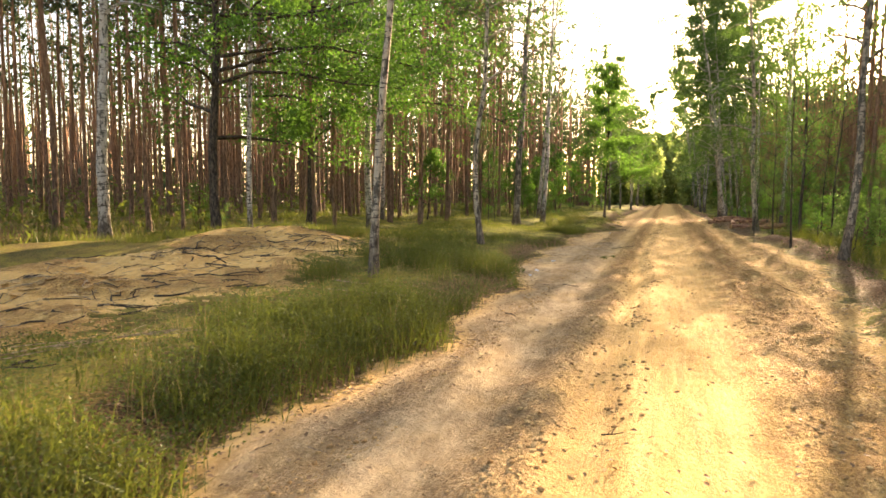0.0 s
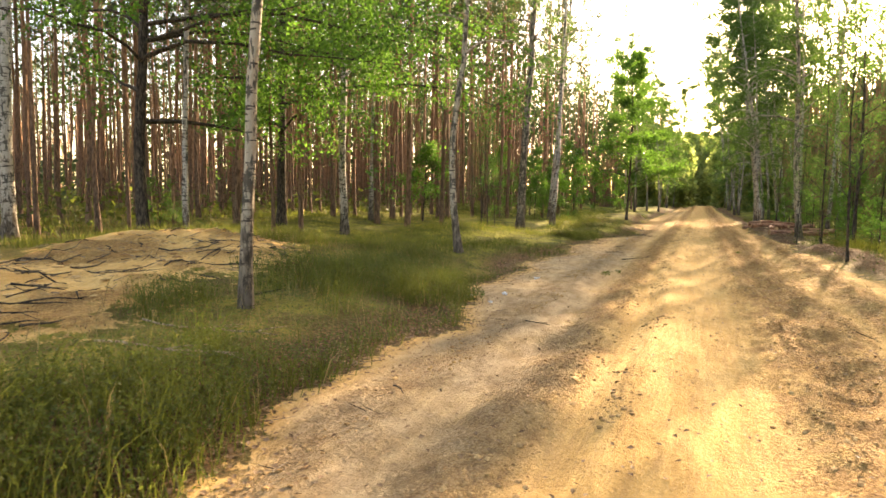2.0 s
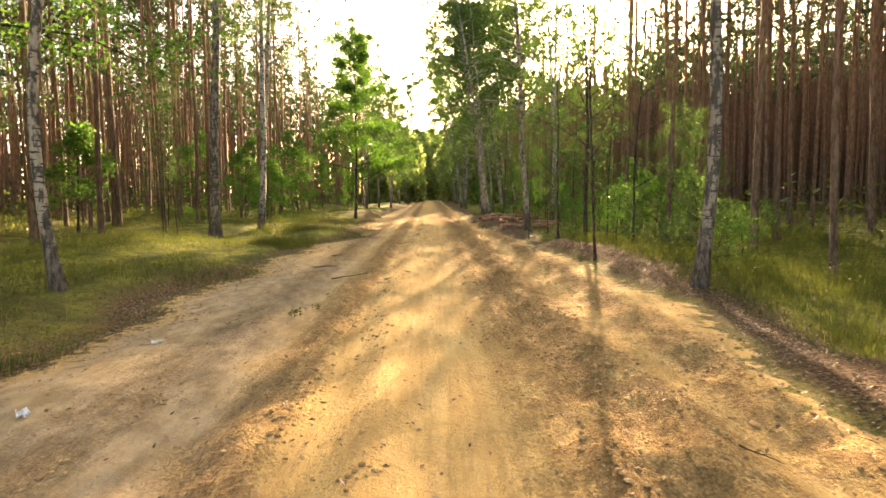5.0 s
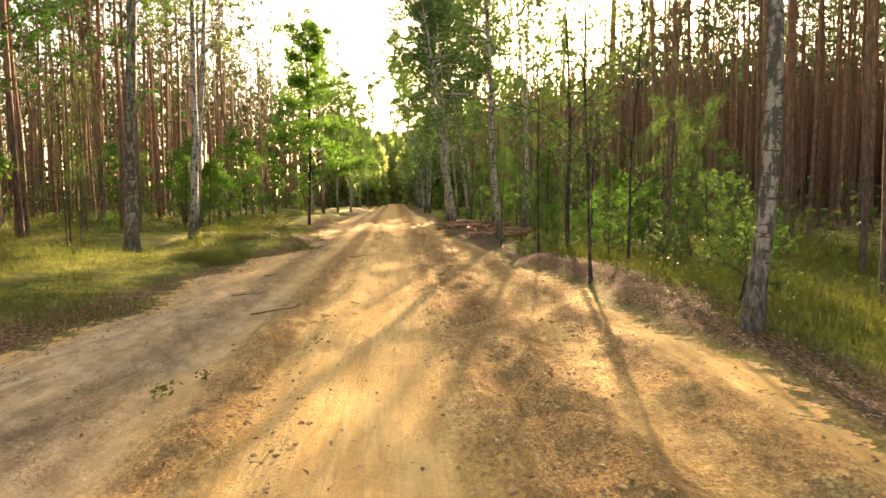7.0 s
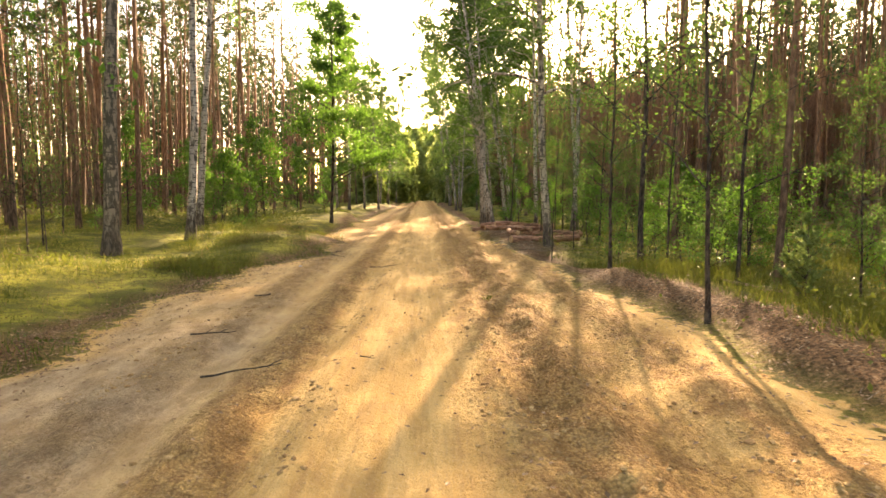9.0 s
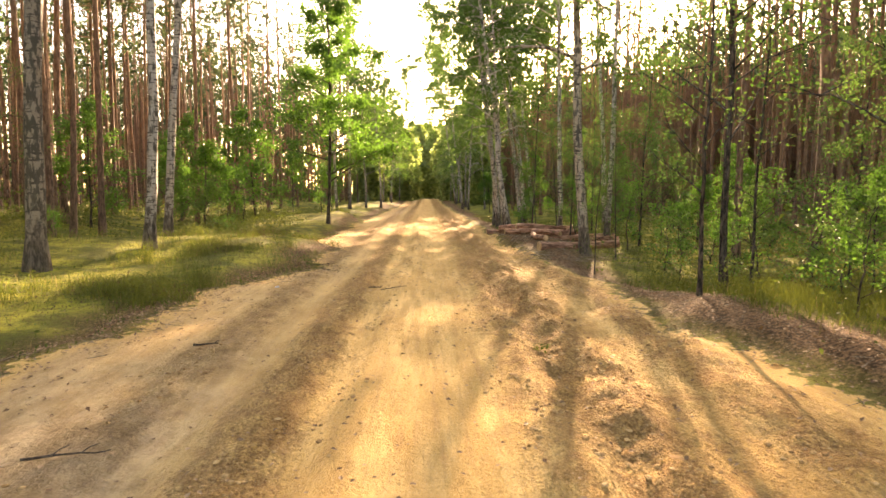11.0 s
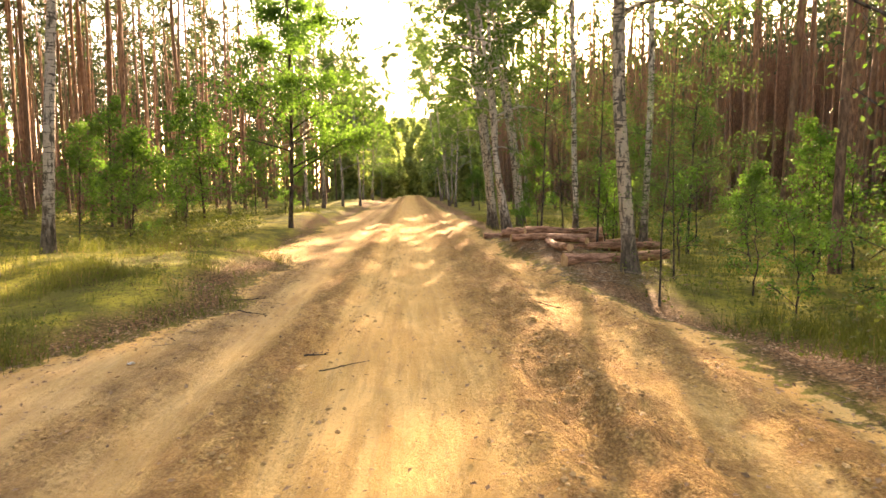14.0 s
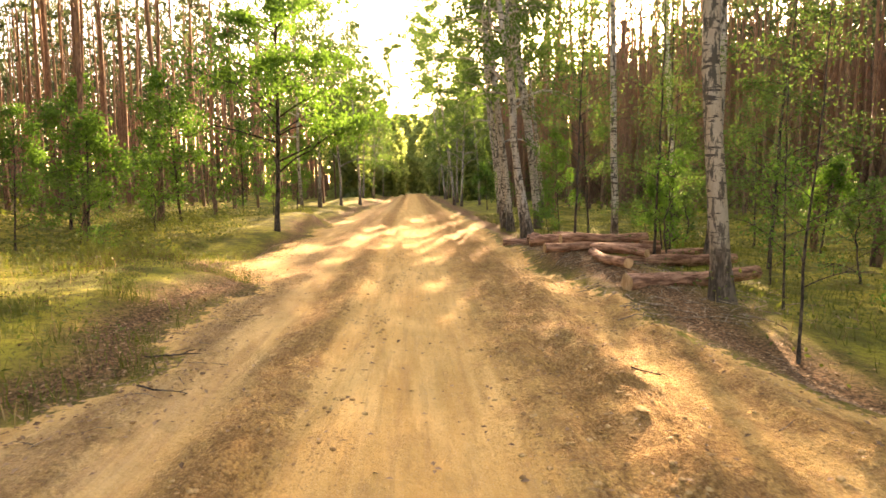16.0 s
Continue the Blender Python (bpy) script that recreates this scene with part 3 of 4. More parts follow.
OAK_SPOTS = [(-8.0, 47.4, 0.95), (-8.6, 42.4, 0.85), (-7.6, 54.0, 0.7), (-10.6, 45.4, 0.9), (-11.4, 29.5, 1.05), (-8.9, 39.8, 0.7), (-10.6, 38.0, 0.8), (4.9, 37.8, 0.5), 
             (5.2, 48.0, 0.8), (-6.3, 60, 0.8), (5.2, 70, 1.0),
             (-10.2, 50.5, 1.0), (8.6, 35.2, 0.6), (9.4, 39.6, 0.7), (7.8, 44.0, 0.8), (6.6, 27.0, 0.4)]
for i, (x, y, s) in enumerate(OAK_SPOTS):
    if i < 3:
        stand(oak_forms[i], x, y, rb.uniform(0, 360), s)
    else:
        again(oak_forms[i % 3], x, y, rb.uniform(0, 360), s)

# thin saplings on the right verge
sapling_forms = [broad_thing("sapling", "thin dark sapling with scattered small leaves", "tree", "saplings", OAK, BIRCH_LEAF, seed=240 + i, h=h, r=0.03, first=1.2, spread_r=1.3, limbs=18, n_leaf=1300,
                             leaf=0.062, lean=l, rise=0.7, droop=0.25) for i, (h, l) in enumerate(((7.0, (0.2, 0.1)), (5.5, (-0.3, 0.2)), (8.5, (0.4, -0.2))))]
for i, (x, y, s) in enumerate([(3.45, 21.8, 1.0), (3.5, 25.9, 1.0), (5.05, 24.3, 1.0), (4.55, 33.0, 0.5), (5.6, 39.3, 1.0), (-8.7, 29.6, 0.7), (-7.7, 27.4, 0.6), (-7.45, 27.6, 0.5),
                               (5.6, 28.6, 0.9), (4.2, 36.4, 0.8), (3.6, 39.6, 1.0), (3.5, 31.0, 0.5), (-9.3, 31.5, 0.8)]):
    if i < 3:
        stand(sapling_forms[i], x, y, rb.uniform(0, 360), s)
    else:
        again(sapling_forms[i % 3], x, y, rb.uniform(0, 360), s)

# leafy small trees between the track and the pines
grove_forms = [broad_thing("young_birch", "young birch thick with small leaves", "tree", "young birches", OAK, BIRCH_LEAF, seed=250 + i, h=h, r=0.035, first=0.8, spread_r=1.9, limbs=22, n_leaf=6500,
                           leaf=0.065, lean=l, rise=0.65, droop=0.3, taper=0.55, clump=0.13) for i, (h, l) in enumerate(((5.6, (0.2, 0.1)), (6.4, (-0.3, 0.2))))]
for i, (x, y, s) in enumerate([(7.9, 29.4, 0.8), (6.2, 36.2, 0.9), (4.9, 37.4, 0.75), (6.0, 47.0, 1.1), (8.8, 41.4, 0.9), (6.1, 23.0, 0.55)]):
    if i < 2:
        stand(grove_forms[i], x, y, rb.uniform(0, 360), s)
    else:
        again(grove_forms[i % 2], x, y, rb.uniform(0, 360), s)

# low bushes
bush_forms = [broad_thing("bush", "low leafy bush in the grass", "bush", "bushes", OAK, leaf_mat, seed=260 + i, h=h, r=0.014, first=0.12, spread_r=0.65, limbs=9, n_leaf=1000, leaf=0.058, rise=0.8, droop=0.2, taper=0.4, clump=0.07)
              for i, (h, leaf_mat) in enumerate(((1.3, BIRCH_LEAF), (1.0, OAK_LEAF), (1.7, OAK_LEAF)))]
BUSHES = [(4.4, 18.9, 1.1), (5.9, 21.6, 0.8), (4.25, 36.0, 1.1), (-8.1, 41.0, 1.1), (-6.6, 39.0, 0.8), (-7.6, 44.2, 1.2), (6.6, 30.2, 1.2), (7.4, 24.2, 1.0), (5.4, 34.8, 1.0),
          (6.8, 41.0, 1.3), (4.4, 46.0, 1.0), (-18.5, 21.5, 1.0), (-16.3, 20.0, 0.7), (5.0, 50.5, 1.2), (-5.2, 49.0, 1.0), (4.5, 57.5, 1.3), (-9.5, 33.8, 0.8), (8.4, 28.6, 1.2), (9.0, 36.0, 1.3), (7.8, 46.5, 1.3), (4.7, 24.6, 0.8), (5.7, 26.3, 0.9), (6.3, 28.3, 1.0), (5.0, 30.2, 0.8), (7.2, 26.0, 0.9), (6.5, 32.2, 1.1), (5.3, 31.8, 0.8), (7.8, 30.4, 1.2),
          (8.6, 25.4, 1.1), (5.4, 28.9, 0.7), (6.9, 22.6, 0.8), (9.6, 27.8, 1.2), (8.2, 33.6, 1.2), (7.0, 35.0, 1.0)]
for i, (x, y, s) in enumerate(BUSHES):
    if i < 3:
        stand(bush_forms[i], x, y, rb.uniform(0, 360), s)
    else:
        again(bush_forms[i % 3], x, y, rb.uniform(0, 360), s)


# young conifers on the verge
def conifer_thing(seed, h):
    g = np.random.default_rng(seed)
    stem, needles, c = Buf(), Buf(), []
    tube(stem, [(0, 0, -0.05), (0.02, 0, h * 0.5), (0, 0.01, h)], [0.014, 0.009, 0.003], 5)
    for i in range(26):
        u = g.uniform(0.08, 1)
        a, ln = g.uniform(0, 6.28), 0.34 * h * (1.08 - u)
        d = np.array([math.cos(a), math.sin(a), 0.8]) * ln
        p = np.array([0, 0, u * h])
        tube(stem, [p, p + d], [0.005, 0.002], 3)
        c.append(p + d * g.uniform(0.25, 1.0, (7, 1)))
    tufts(needles, np.concatenate(c), 0.075 * h, g, 6, 0.9)
    tree = tagged(new("young_conifer"), "knee-high light green young conifer in the grass", "tree", "young conifers")
    part("trunk", stem, OAK, tree)
    part("needles", needles, YOUNG_NEEDLE, tree)
    return tree


for i, (x, y, h) in enumerate([(4.95, 22.4, 1.15), (5.5, 23.3, 0.8), (6.3, 24.6, 0.9), (-18.2, 22.0, 1.0)]):
    stand(conifer_thing(700 + i, h), x, y)

# ---- the pine wood ----
rp = random.Random(11)
near_pines = [(-9.65, 36.8), (-9.75, 35.4), (-10.5, 35.7), (7.7, 20.6), (9.5, 23.4), (8.4, 25.0), (-22.0, 21.3), (-19.5, 28.0), (-20.5, 33.5), (-13.9, 31.6), (-18.2, 25.2), (-17.2, 27.3), (-13.3, 35.8),
              (-9.4, 43.9), (-16.8, 18.6), (-11.5, 36.4), (7.7, 33.4), (8.7, 31.8), (6.3, 25.4), (-14.0, 40.5)]
taken = [(b[0], b[1]) for b in BIRCHES] + spots + TALL + [o[:2] for o in OVER] + near_pines + [(-13.7, 22.3), (-12.7, 15.4), (-4.25, 45.0), (4.75, 27.8)]
far_pines = []
cells = [(2.35 * a, 2.35 * b) for a in range(-25, 22) for b in range(-5, 58)]
cells.sort(key=lambda c: (c[0] + 4) ** 2 + 0.6 * (c[1] - 24) ** 2)
for cx, cy in cells:
    x, y = cx + rp.uniform(-0.85, 0.85), cy + rp.uniform(-0.85, 0.85)
    keep = rp.random()
    if -9.4 + 2.6 * (y > 48) + 1.2 * (y > 62) < x < 6.2 + 1.2 * (y < 30) or (y < 19 and -17.5 < x < 0):
        continue
    lane = -6.6 < x - 0.24 * y < (3.2 if y < 50 else 1.7) and y < 68
    if keep < ((0.70 if y < 58 else 0.5) if lane and x > 0 else 0.85 if -22.5 < x - 0.24 * y < -18.0 and 40 < y < 92 else 0.82 if -13 < x < 0 and 50 < y < 85 else 0.9 if 0 < x < 15 and 78 < y < 130 else 0.10):
        continue
    if any((x - a) ** 2 + (y - b) ** 2 < 1.2 for a, b in taken):
        continue
    (near_pines if len(near_pines) < 250 and not (lane and x > 0) else far_pines).append((x, y))
pine_forms = [pine_thing(300 + i, h, r) for i, (h, r) in enumerate(((20.0, 0.095), (21.0, 0.085), (19.0, 0.105), (20.5, 0.075), (18.0, 0.065)))]
for i, (x, y) in enumerate(near_pines):
    if i < 5:
        stand(pine_forms[i], x, y, rp.uniform(0, 360))
    else:
        again(pine_forms[i % 5], x, y, rp.uniform(0, 360), rp.uniform(0.88, 1.1))
rng = np.random.default_rng(21)
far_stems, far_crowns, centres = Buf(), Buf(), []
for x, y in far_pines:
    z0, h, r = float(height(x, y)), rng.uniform(17.5, 21.5), rng.uniform(0.065, 0.105)
    line = np.array([[0, 0, -0.1], [0, 0, h * 0.3], [0, 0, h * 0.65], [0, 0, h]]) + rng.normal(0, 0.12, (4, 3)) * [1, 1, 0] + [x, y, z0]
    tube(far_stems, line, [r * 1.25, r * 0.9, r * 0.6, 0.02], 5)
    m = 26 if x < 0 else 2 if -6.6 < x - 0.24 * y < (3.4 if y < 50 else 2.2) and y < 68 else 32
    u = rng.uniform(0, 1, (m, 1))
    a = rng.uniform(0, 6.28, m)
    rad = (1.9 * (1 - u[:, 0]) + 0.3) * rng.uniform(0.2, 1.0, m)
    centres.append(np.stack([x + rad * np.cos(a), y + rad * np.sin(a), z0 + h * (0.48 + 0.51 * u[:, 0])], 1))
tufts(far_crowns, np.concatenate(centres), 0.62, rng, 6, 0.35, 0.11)
tagged(part("far_pine_stems", far_stems, PINE, smooth=True), "dense ranks of reddish pine stems deeper in the wood", "trees", kind="stuff")
tagged(part("far_pine_crowns", far_crowns, NEEDLE), "high needle crowns of the deeper pine wood", "trees", kind="stuff")

# the wood goes on behind: stems alone, in a belt round the stand
deep = Buf()
for i in range(8200):
    a, rad = rng.uniform(0, 2 * math.pi) if i < 5200 else rng.uniform(0.12, 1.4), rng.uniform(62, 150)
    x, y = rad * math.sin(a), 30 + rad * math.cos(a)
    if abs(x) < 6 or (x < 0 and rng.uniform() < 0.45):
        continue
    r = rng.uniform(0.12, 0.24)
    tube(deep, np.array([[x, y, -0.3], [x + rng.normal(0, 0.1), y, 8], [x + rng.normal(0, 0.2), y, rng.uniform(9.5, 13) + 3.0 * (x > 0)]]), [r, r * 0.8, r * 0.5], 3)
for i in range(3000):
    a, rad = rng.uniform(0.16, 1.45), rng.uniform(38, 80)
    x, y = 6 + rad * math.sin(a), 26 + rad * math.cos(a)
    r = rng.uniform(0.07, 0.13)
    tube(deep, np.array([[x, y, -0.3], [x + rng.normal(0, 0.1), y, 6], [x + rng.normal(0, 0.2), y, rng.uniform(9, 12.0)]]), [r, r * 0.85, r * 0.6], 3)
tagged(part("deep_wood", deep, PINE), "reddish pine stems crowding deep in the wood", "trees", kind="stuff")

# leafy undergrowth far back between the stems
def ring(n, near, far):
    """Places in a ring round the wood, most of them ahead, none over the track."""
    a = np.where(rng.uniform(size=n) < 0.75, rng.uniform(-1.25, 1.0, n), rng.uniform(0, 2 * math.pi, n))
    rad = rng.uniform(near, far, n)
    x, y = rad * np.sin(a), 30 + rad * np.cos(a)
    ok = (np.abs(x) > 9) & ((y < 60) | (x > 9) | (x < -14))
    return x[ok], y[ok], a[ok]


belt, canopy = Buf(), Buf()
x, y, a = ring(32000, 68, 115)
z = height(x, y) + (11.5 + 2.0 * (x > 0)) * rng.uniform(0, 1, len(x)) ** 1.1 * (0.75 + 0.3 * np.sin(a * 23))
keep = rng.uniform(size=len(x)) < np.where(x > 0, 0.4, 0.6)
leaves(belt, np.stack([x, y, z], 1)[keep], 1.0, rng, 0.4, 0.7)
tagged(part("far_thicket", belt, NEEDLE), "dim green thicket behind the pine stems", "thicket", kind="stuff")
x, y, a = ring(72000, 66, 112)
z = height(x, y) + rng.uniform(9.0, 18.5, len(x)) + 1.2 * np.sin(a * 31) - 1.0
keep = rng.uniform(size=len(x)) < np.where(x > 30, 1.0, np.where(x > 0, 0.6, 0.72))
leaves(canopy, np.stack([x, y, z], 1)[keep], 0.62, rng, 0.4, 0.45)
a = rng.uniform(0.42, 1.40, 62000)
rad = rng.uniform(58, 104, len(a))
x, y = rad * np.sin(a), 30 + rad * np.cos(a)
z = height(x, y) + 5.5 + (12.0 + 1.5 * np.sin(a * 29)) * rng.uniform(0, 1, len(x)) ** 0.85
leaves(canopy, np.stack([x, y, z], 1)[x > 9], 0.6, rng, 0.4, 0.5)
tagged(part("far_canopy", canopy, NEEDLE), "hazy grey-green crowns of the farther wood", "trees", kind="stuff")

# the leafy end of the track and the wood's far edge
cs = []
rng = np.random.default_rng(33)
ends = [(-3.4, 128, 12, 2.6), (3.8, 126, 13, 2.6), (-1.6, 148, 15, 3.2), (1.8, 150, 14, 3.2), (-5.5, 136, 14, 3.0), (5.8, 138, 14, 3.0), (0.2, 165, 17, 5.0), (-6.5, 110, 12, 2.5), (6.5, 108, 12, 2.6),
        (-6.6, 90, 11, 2.4), (6.8, 92, 11, 2.4), (-4.0, 112, 8, 2.2), (4.2, 116, 8, 2.2), (-8, 160, 17, 5), (8, 160, 17, 5), (-3.4, 176, 18, 4.5), (3.4, 178, 18, 4.5), (0, 190, 18, 5)]
for x, y, h, w in ends:
    n = 2900
    u = rng.uniform(0.0, 1, n) ** 1.2
    a = rng.uniform(0, 6.28, n)
    rad = w * np.sin(np.pi * np.clip(u, 0.22, 0.98)) ** 0.6 * rng.uniform(0.3, 1.0, n) * (1 + 0.25 * np.sin(3 * a + 9 * u))
    cs.append(np.stack([x + rad * np.cos(a), y + rad * np.sin(a), float(height(x, y)) + h * u], 1))
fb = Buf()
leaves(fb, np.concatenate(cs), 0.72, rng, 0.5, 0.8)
tagged(part("far_broadleaf_trees", fb, FAR_LEAF), "leafy trees closing the far end of the track, colour lightened for haze", "trees", kind="stuff")
und = Buf()
pts = np.stack([rng.uniform(-60, 50, 9000), rng.uniform(5, 140, 9000)], 1)
pts = pts[(pts[:, 0] < -17 + 0.10 * np.clip(pts[:, 1] - 30, 0, 60)) | (pts[:, 0] > 9)]
k = np.repeat(np.arange(len(pts)), 5)
hgt = rng.uniform(0.3, 2.2, len(pts))[k] * rng.uniform(0.1, 1, len(k))
leaves(und, np.stack([pts[k, 0] + rng.normal(0, 0.5, len(k)), pts[k, 1] + rng.normal(0, 0.5, len(k)), height(pts[k, 0], pts[k, 1]) + hgt], 1), 0.26, rng, 0.6, 0.6)
tagged(part("undergrowth", und, BILBERRY), "dark leafy undergrowth among the pine stems", "undergrowth", kind="stuff")


# ---- what grows and lies on the ground ----
def on_sand(x, y):
    return np.maximum(np.minimum(x - left_edge(y), right_edge(y) - x) / 0.5 + 0.5, 1.7 * mound(x, y) - 0.15)


def blades(buf, x, y, tall, wide, rng, bent=True):
    """Grass blades from their feet: narrow, leaning, with a curved tip."""
    n = len(x)
    foot = np.stack([x, y, height(x, y) - 0.01], 1)
    az = rng.uniform(0, 6.28, n)
    lean = np.stack([np.cos(az), np.sin(az), np.zeros(n)], 1) * (tall * rng.uniform(0.1, 0.75, n))[:, None]
    az = rng.uniform(0, 6.28, n)
    side = np.stack([np.cos(az), np.sin(az), np.zeros(n)], 1) * (wide * rng.uniform(0.6, 1.3, n) / 2)[:, None]
    up = np.array([[0, 0, 1.0]]) * tall[:, None]
    if bent:
        mid = foot + lean * 0.35 + up * 0.6
        v = np.stack([foot - side, foot + side, mid + side * 0.8, mid - side * 0.8, foot + lean + up * 0.95], 1).reshape(-1, 3)
        k = np.arange(n)[:, None] * 5
        buf.add(v, tris=k + [3, 2, 4], quads=k + [0, 1, 2, 3])
    else:
        v = np.stack([foot - side, foot + side, foot + lean + up], 1).reshape(-1, 3)
        buf.add(v, tris=np.arange(3 * n).reshape(n, 3))


def scatter(n, x0, x1, y0, y1, rng, patchy=0.5, clear=0.42):
    """Feet of plants off the sand, in patches."""
    x, y = rng.uniform(x0, x1, n), rng.uniform(y0, y1, n)
    p = 0.5 + 0.25 * rolling(x, y, 0.4, 1.0) / 1.6 + 0.25 * rolling(x, y, 1.6, 3.1)
    ok = (on_sand(x, y) < clear + rng.normal(0, 0.12, n)) & (rng.uniform(0, 1, n) > patchy * (1 - np.clip(p, 0, 1)))
    return x[ok], y[ok]


def tussock(x, y):
    """Where the growth stands high: 0 to 1, in cushions of half a metre to two metres."""
    return np.clip(0.45 + 0.20 * rolling(x, y, 0.4, 1.0) + 0.40 * rolling(x + 3, y, 1.6, 3.1) + 0.5 * rolling(x, y, 5, 6), 0, 1)


rng = np.random.default_rng(51)
grass, straw = Buf(), Buf()
x, y = scatter(70000, -9.0, -2.2, 0.4, 15.0, rng, 1.0)
keep = rng.uniform(size=len(x)) < 0.22 + 0.78 * smooth_step(0.3, 0.7, tussock(x, y))
x, y = x[keep], y[keep]
lush = 0.22 + 0.95 * smooth_step(0.25, 0.85, tussock(x, y))
blades(grass, x, y, lush * rng.uniform(0.06, 0.24, len(x)), np.full(len(x), 0.008), rng)
x, y = scatter(70000, -17, -2.4, 12.0, 30.0, rng, 0.8)
blades(grass, x, y, (0.35 + 0.8 * tussock(x, y)) * rng.uniform(0.05, 0.22, len(x)), np.full(len(x), 0.012), rng, False)
x, y = scatter(34000, -15, -2.2, 28.0, 52.0, rng, 0.9)
tall = smooth_step(0.55, 0.9, tussock(x, y))
ok = rng.uniform(0, 1, len(x)) < 0.45 + 0.55 * tall
x, y, tall = x[ok], y[ok], tall[ok]
blades(grass, x, y, (0.22 + 0.9 * tall) * rng.uniform(0.05, 0.2, len(x)), np.full(len(x), 0.010), rng, False)
x, y = scatter(27000, -5.4, -2.1, 26.5, 36.5, rng, 1.0)
tall = smooth_step(0.45, 0.85, tussock(x * 1.4, y * 1.4))
ok = rng.uniform(0, 1, len(x)) < 0.12 + 0.88 * tall
x, y, tall = x[ok], y[ok], tall[ok]
blades(grass, x, y, (0.2 + 0.8 * tall) * rng.uniform(0.07, 0.26, len(x)), np.full(len(x), 0.006), rng)
x, y = scatter(60000, 3.6, 11.0, 6.0, 30.0, rng, 0.6)
ok = x - right_edge(y) > 0.75 + 0.25 * np.sin(y * 1.7) + rng.normal(0, 0.15, len(x))
x, y = x[ok], y[ok]
blades(grass, x, y, rng.uniform(0.10, 0.36, len(x)) * smooth_step(0.3, 1.6, x - right_edge(y)), np.full(len(x), 0.013), rng, False)
x, y = scatter(42000, 3.0, 14.0, 29.0, 60.0, rng, 0.7)
ok = x - right_edge(y) > 1.9 * (1 - smooth_step(41, 45, y)) + rng.normal(0, 0.3, len(x))
x, y = x[ok], y[ok]
blades(grass, x, y, rng.uniform(0.06, 0.22, len(x)), np.full(len(x), 0.013), rng, False)
x, y = scatter(24000, -40, -15, 10, 50.0, rng, 0.8)
blades(grass, x, y, rng.uniform(0.15, 0.4, len(x)), np.full(len(x), 0.04), rng, False)
tagged(part("grass", grass, GRASS), "lush and mossy green forest grass on both verges", "grass", kind="stuff")
for n, x0, x1, y0, y1, w in ((5200, -8.5, -2.3, 0.4, 16, 0.006), (2600, -12, -2.4, 14, 40, 0.008), (1400, 3.6, 9, 6, 34, 0.010)):
    x, y = scatter(n, x0, x1, y0, y1, rng, 0.6, 0.6)
    blades(straw, x, y, rng.uniform(0.10, 0.42 if y1 < 17 else 0.26, len(x)), np.full(len(x), w), rng)
tagged(part("dry_grass", straw, STRAW), "straw-coloured dry grass blades on the verges", "grass", kind="stuff")
herb = Buf()
for n, x0, x1, y0, y1, s, hi in ((215000, -8.5, -2.4, 0.6, 17, 0.026, 0.34), (30000, -14, -2.6, 14, 40, 0.045, 0.2), (26000, 3.4, 12, 8, 45, 0.06, 0.5), (30000, -15, -5.2, 37.5, 58, 0.085, 0.42)):
    x, y = scatter(n, x0, x1, y0, y1, rng, 0.7)
    p = tussock(x, y)
    ok = rng.uniform(0, 1, len(x)) < 0.38 + 0.7 * p
    x, y, p = x[ok], y[ok], p[ok]
    leaves(herb, np.stack([x, y, height(x, y) + (0.03 + hi * p * rng.uniform(0.05, 1, len(x)))], 1), s, rng, 0.8, 0.6)
tagged(part("bilberry_plants", herb, BILBERRY), "low dark green bilberry and heather cushions", "plants", kind="stuff")

cushions, fronds = Buf(), Buf()
ox, oy = scatter(1500, -8.6, -2.3, 0.2, 16.5, rng, 1.0, 0.30)
keep = rng.uniform(size=len(ox)) < 0.06 + 0.94 * smooth_step(0.35, 0.75, tussock(ox, oy))
ox, oy = ox[keep], oy[keep]
lx, ly = scatter(620, -6.5, -2.4, 23.0, 37.0, rng, 1.0, 0.30)
keep = rng.uniform(size=len(lx)) < smooth_step(0.45, 0.8, tussock(lx * 1.4, ly * 1.4)) * (0.35 + 0.65 * (lx > left_edge(ly) - 1.3))
for cx, cy in zip(np.r_[ox, lx[keep]], np.r_[oy, ly[keep]]):
    wide, tall = rng.uniform(0.16, 0.42), rng.uniform(0.14, 0.40)
    n = int(430 * wide)
    a, q = rng.uniform(0, 6.28, n), rng.uniform(0, 1, n) ** 0.5
    px, py = cx + wide * q * np.cos(a), cy + wide * q * np.sin(a)
    rise = tall * np.sqrt(1 - 0.9 * q * q) * rng.uniform(0.35, 1.12, n)
    leaves(cushions, np.stack([px, py, height(px, py) + rise], 1), 0.032, rng, 0.5, 0.5)
    n = int(190 * wide)
    a, q = rng.uniform(0, 6.28, n), rng.uniform(0, 1, n)
    px, py = cx + wide * q * np.cos(a), cy + wide * q * np.sin(a)
    blades(fronds, px, py, tall * rng.uniform(0.5, 1.5, n), np.full(n, 0.007), rng)
tagged(part("heather_cushions", cushions, BILBERRY), "bushy knee-high green heather cushions crowding the verge", "plants", kind="stuff")
tagged(part("grass_tufts", fronds, GRASS), "long green grass tufts between the heather cushions", "grass", kind="stuff")

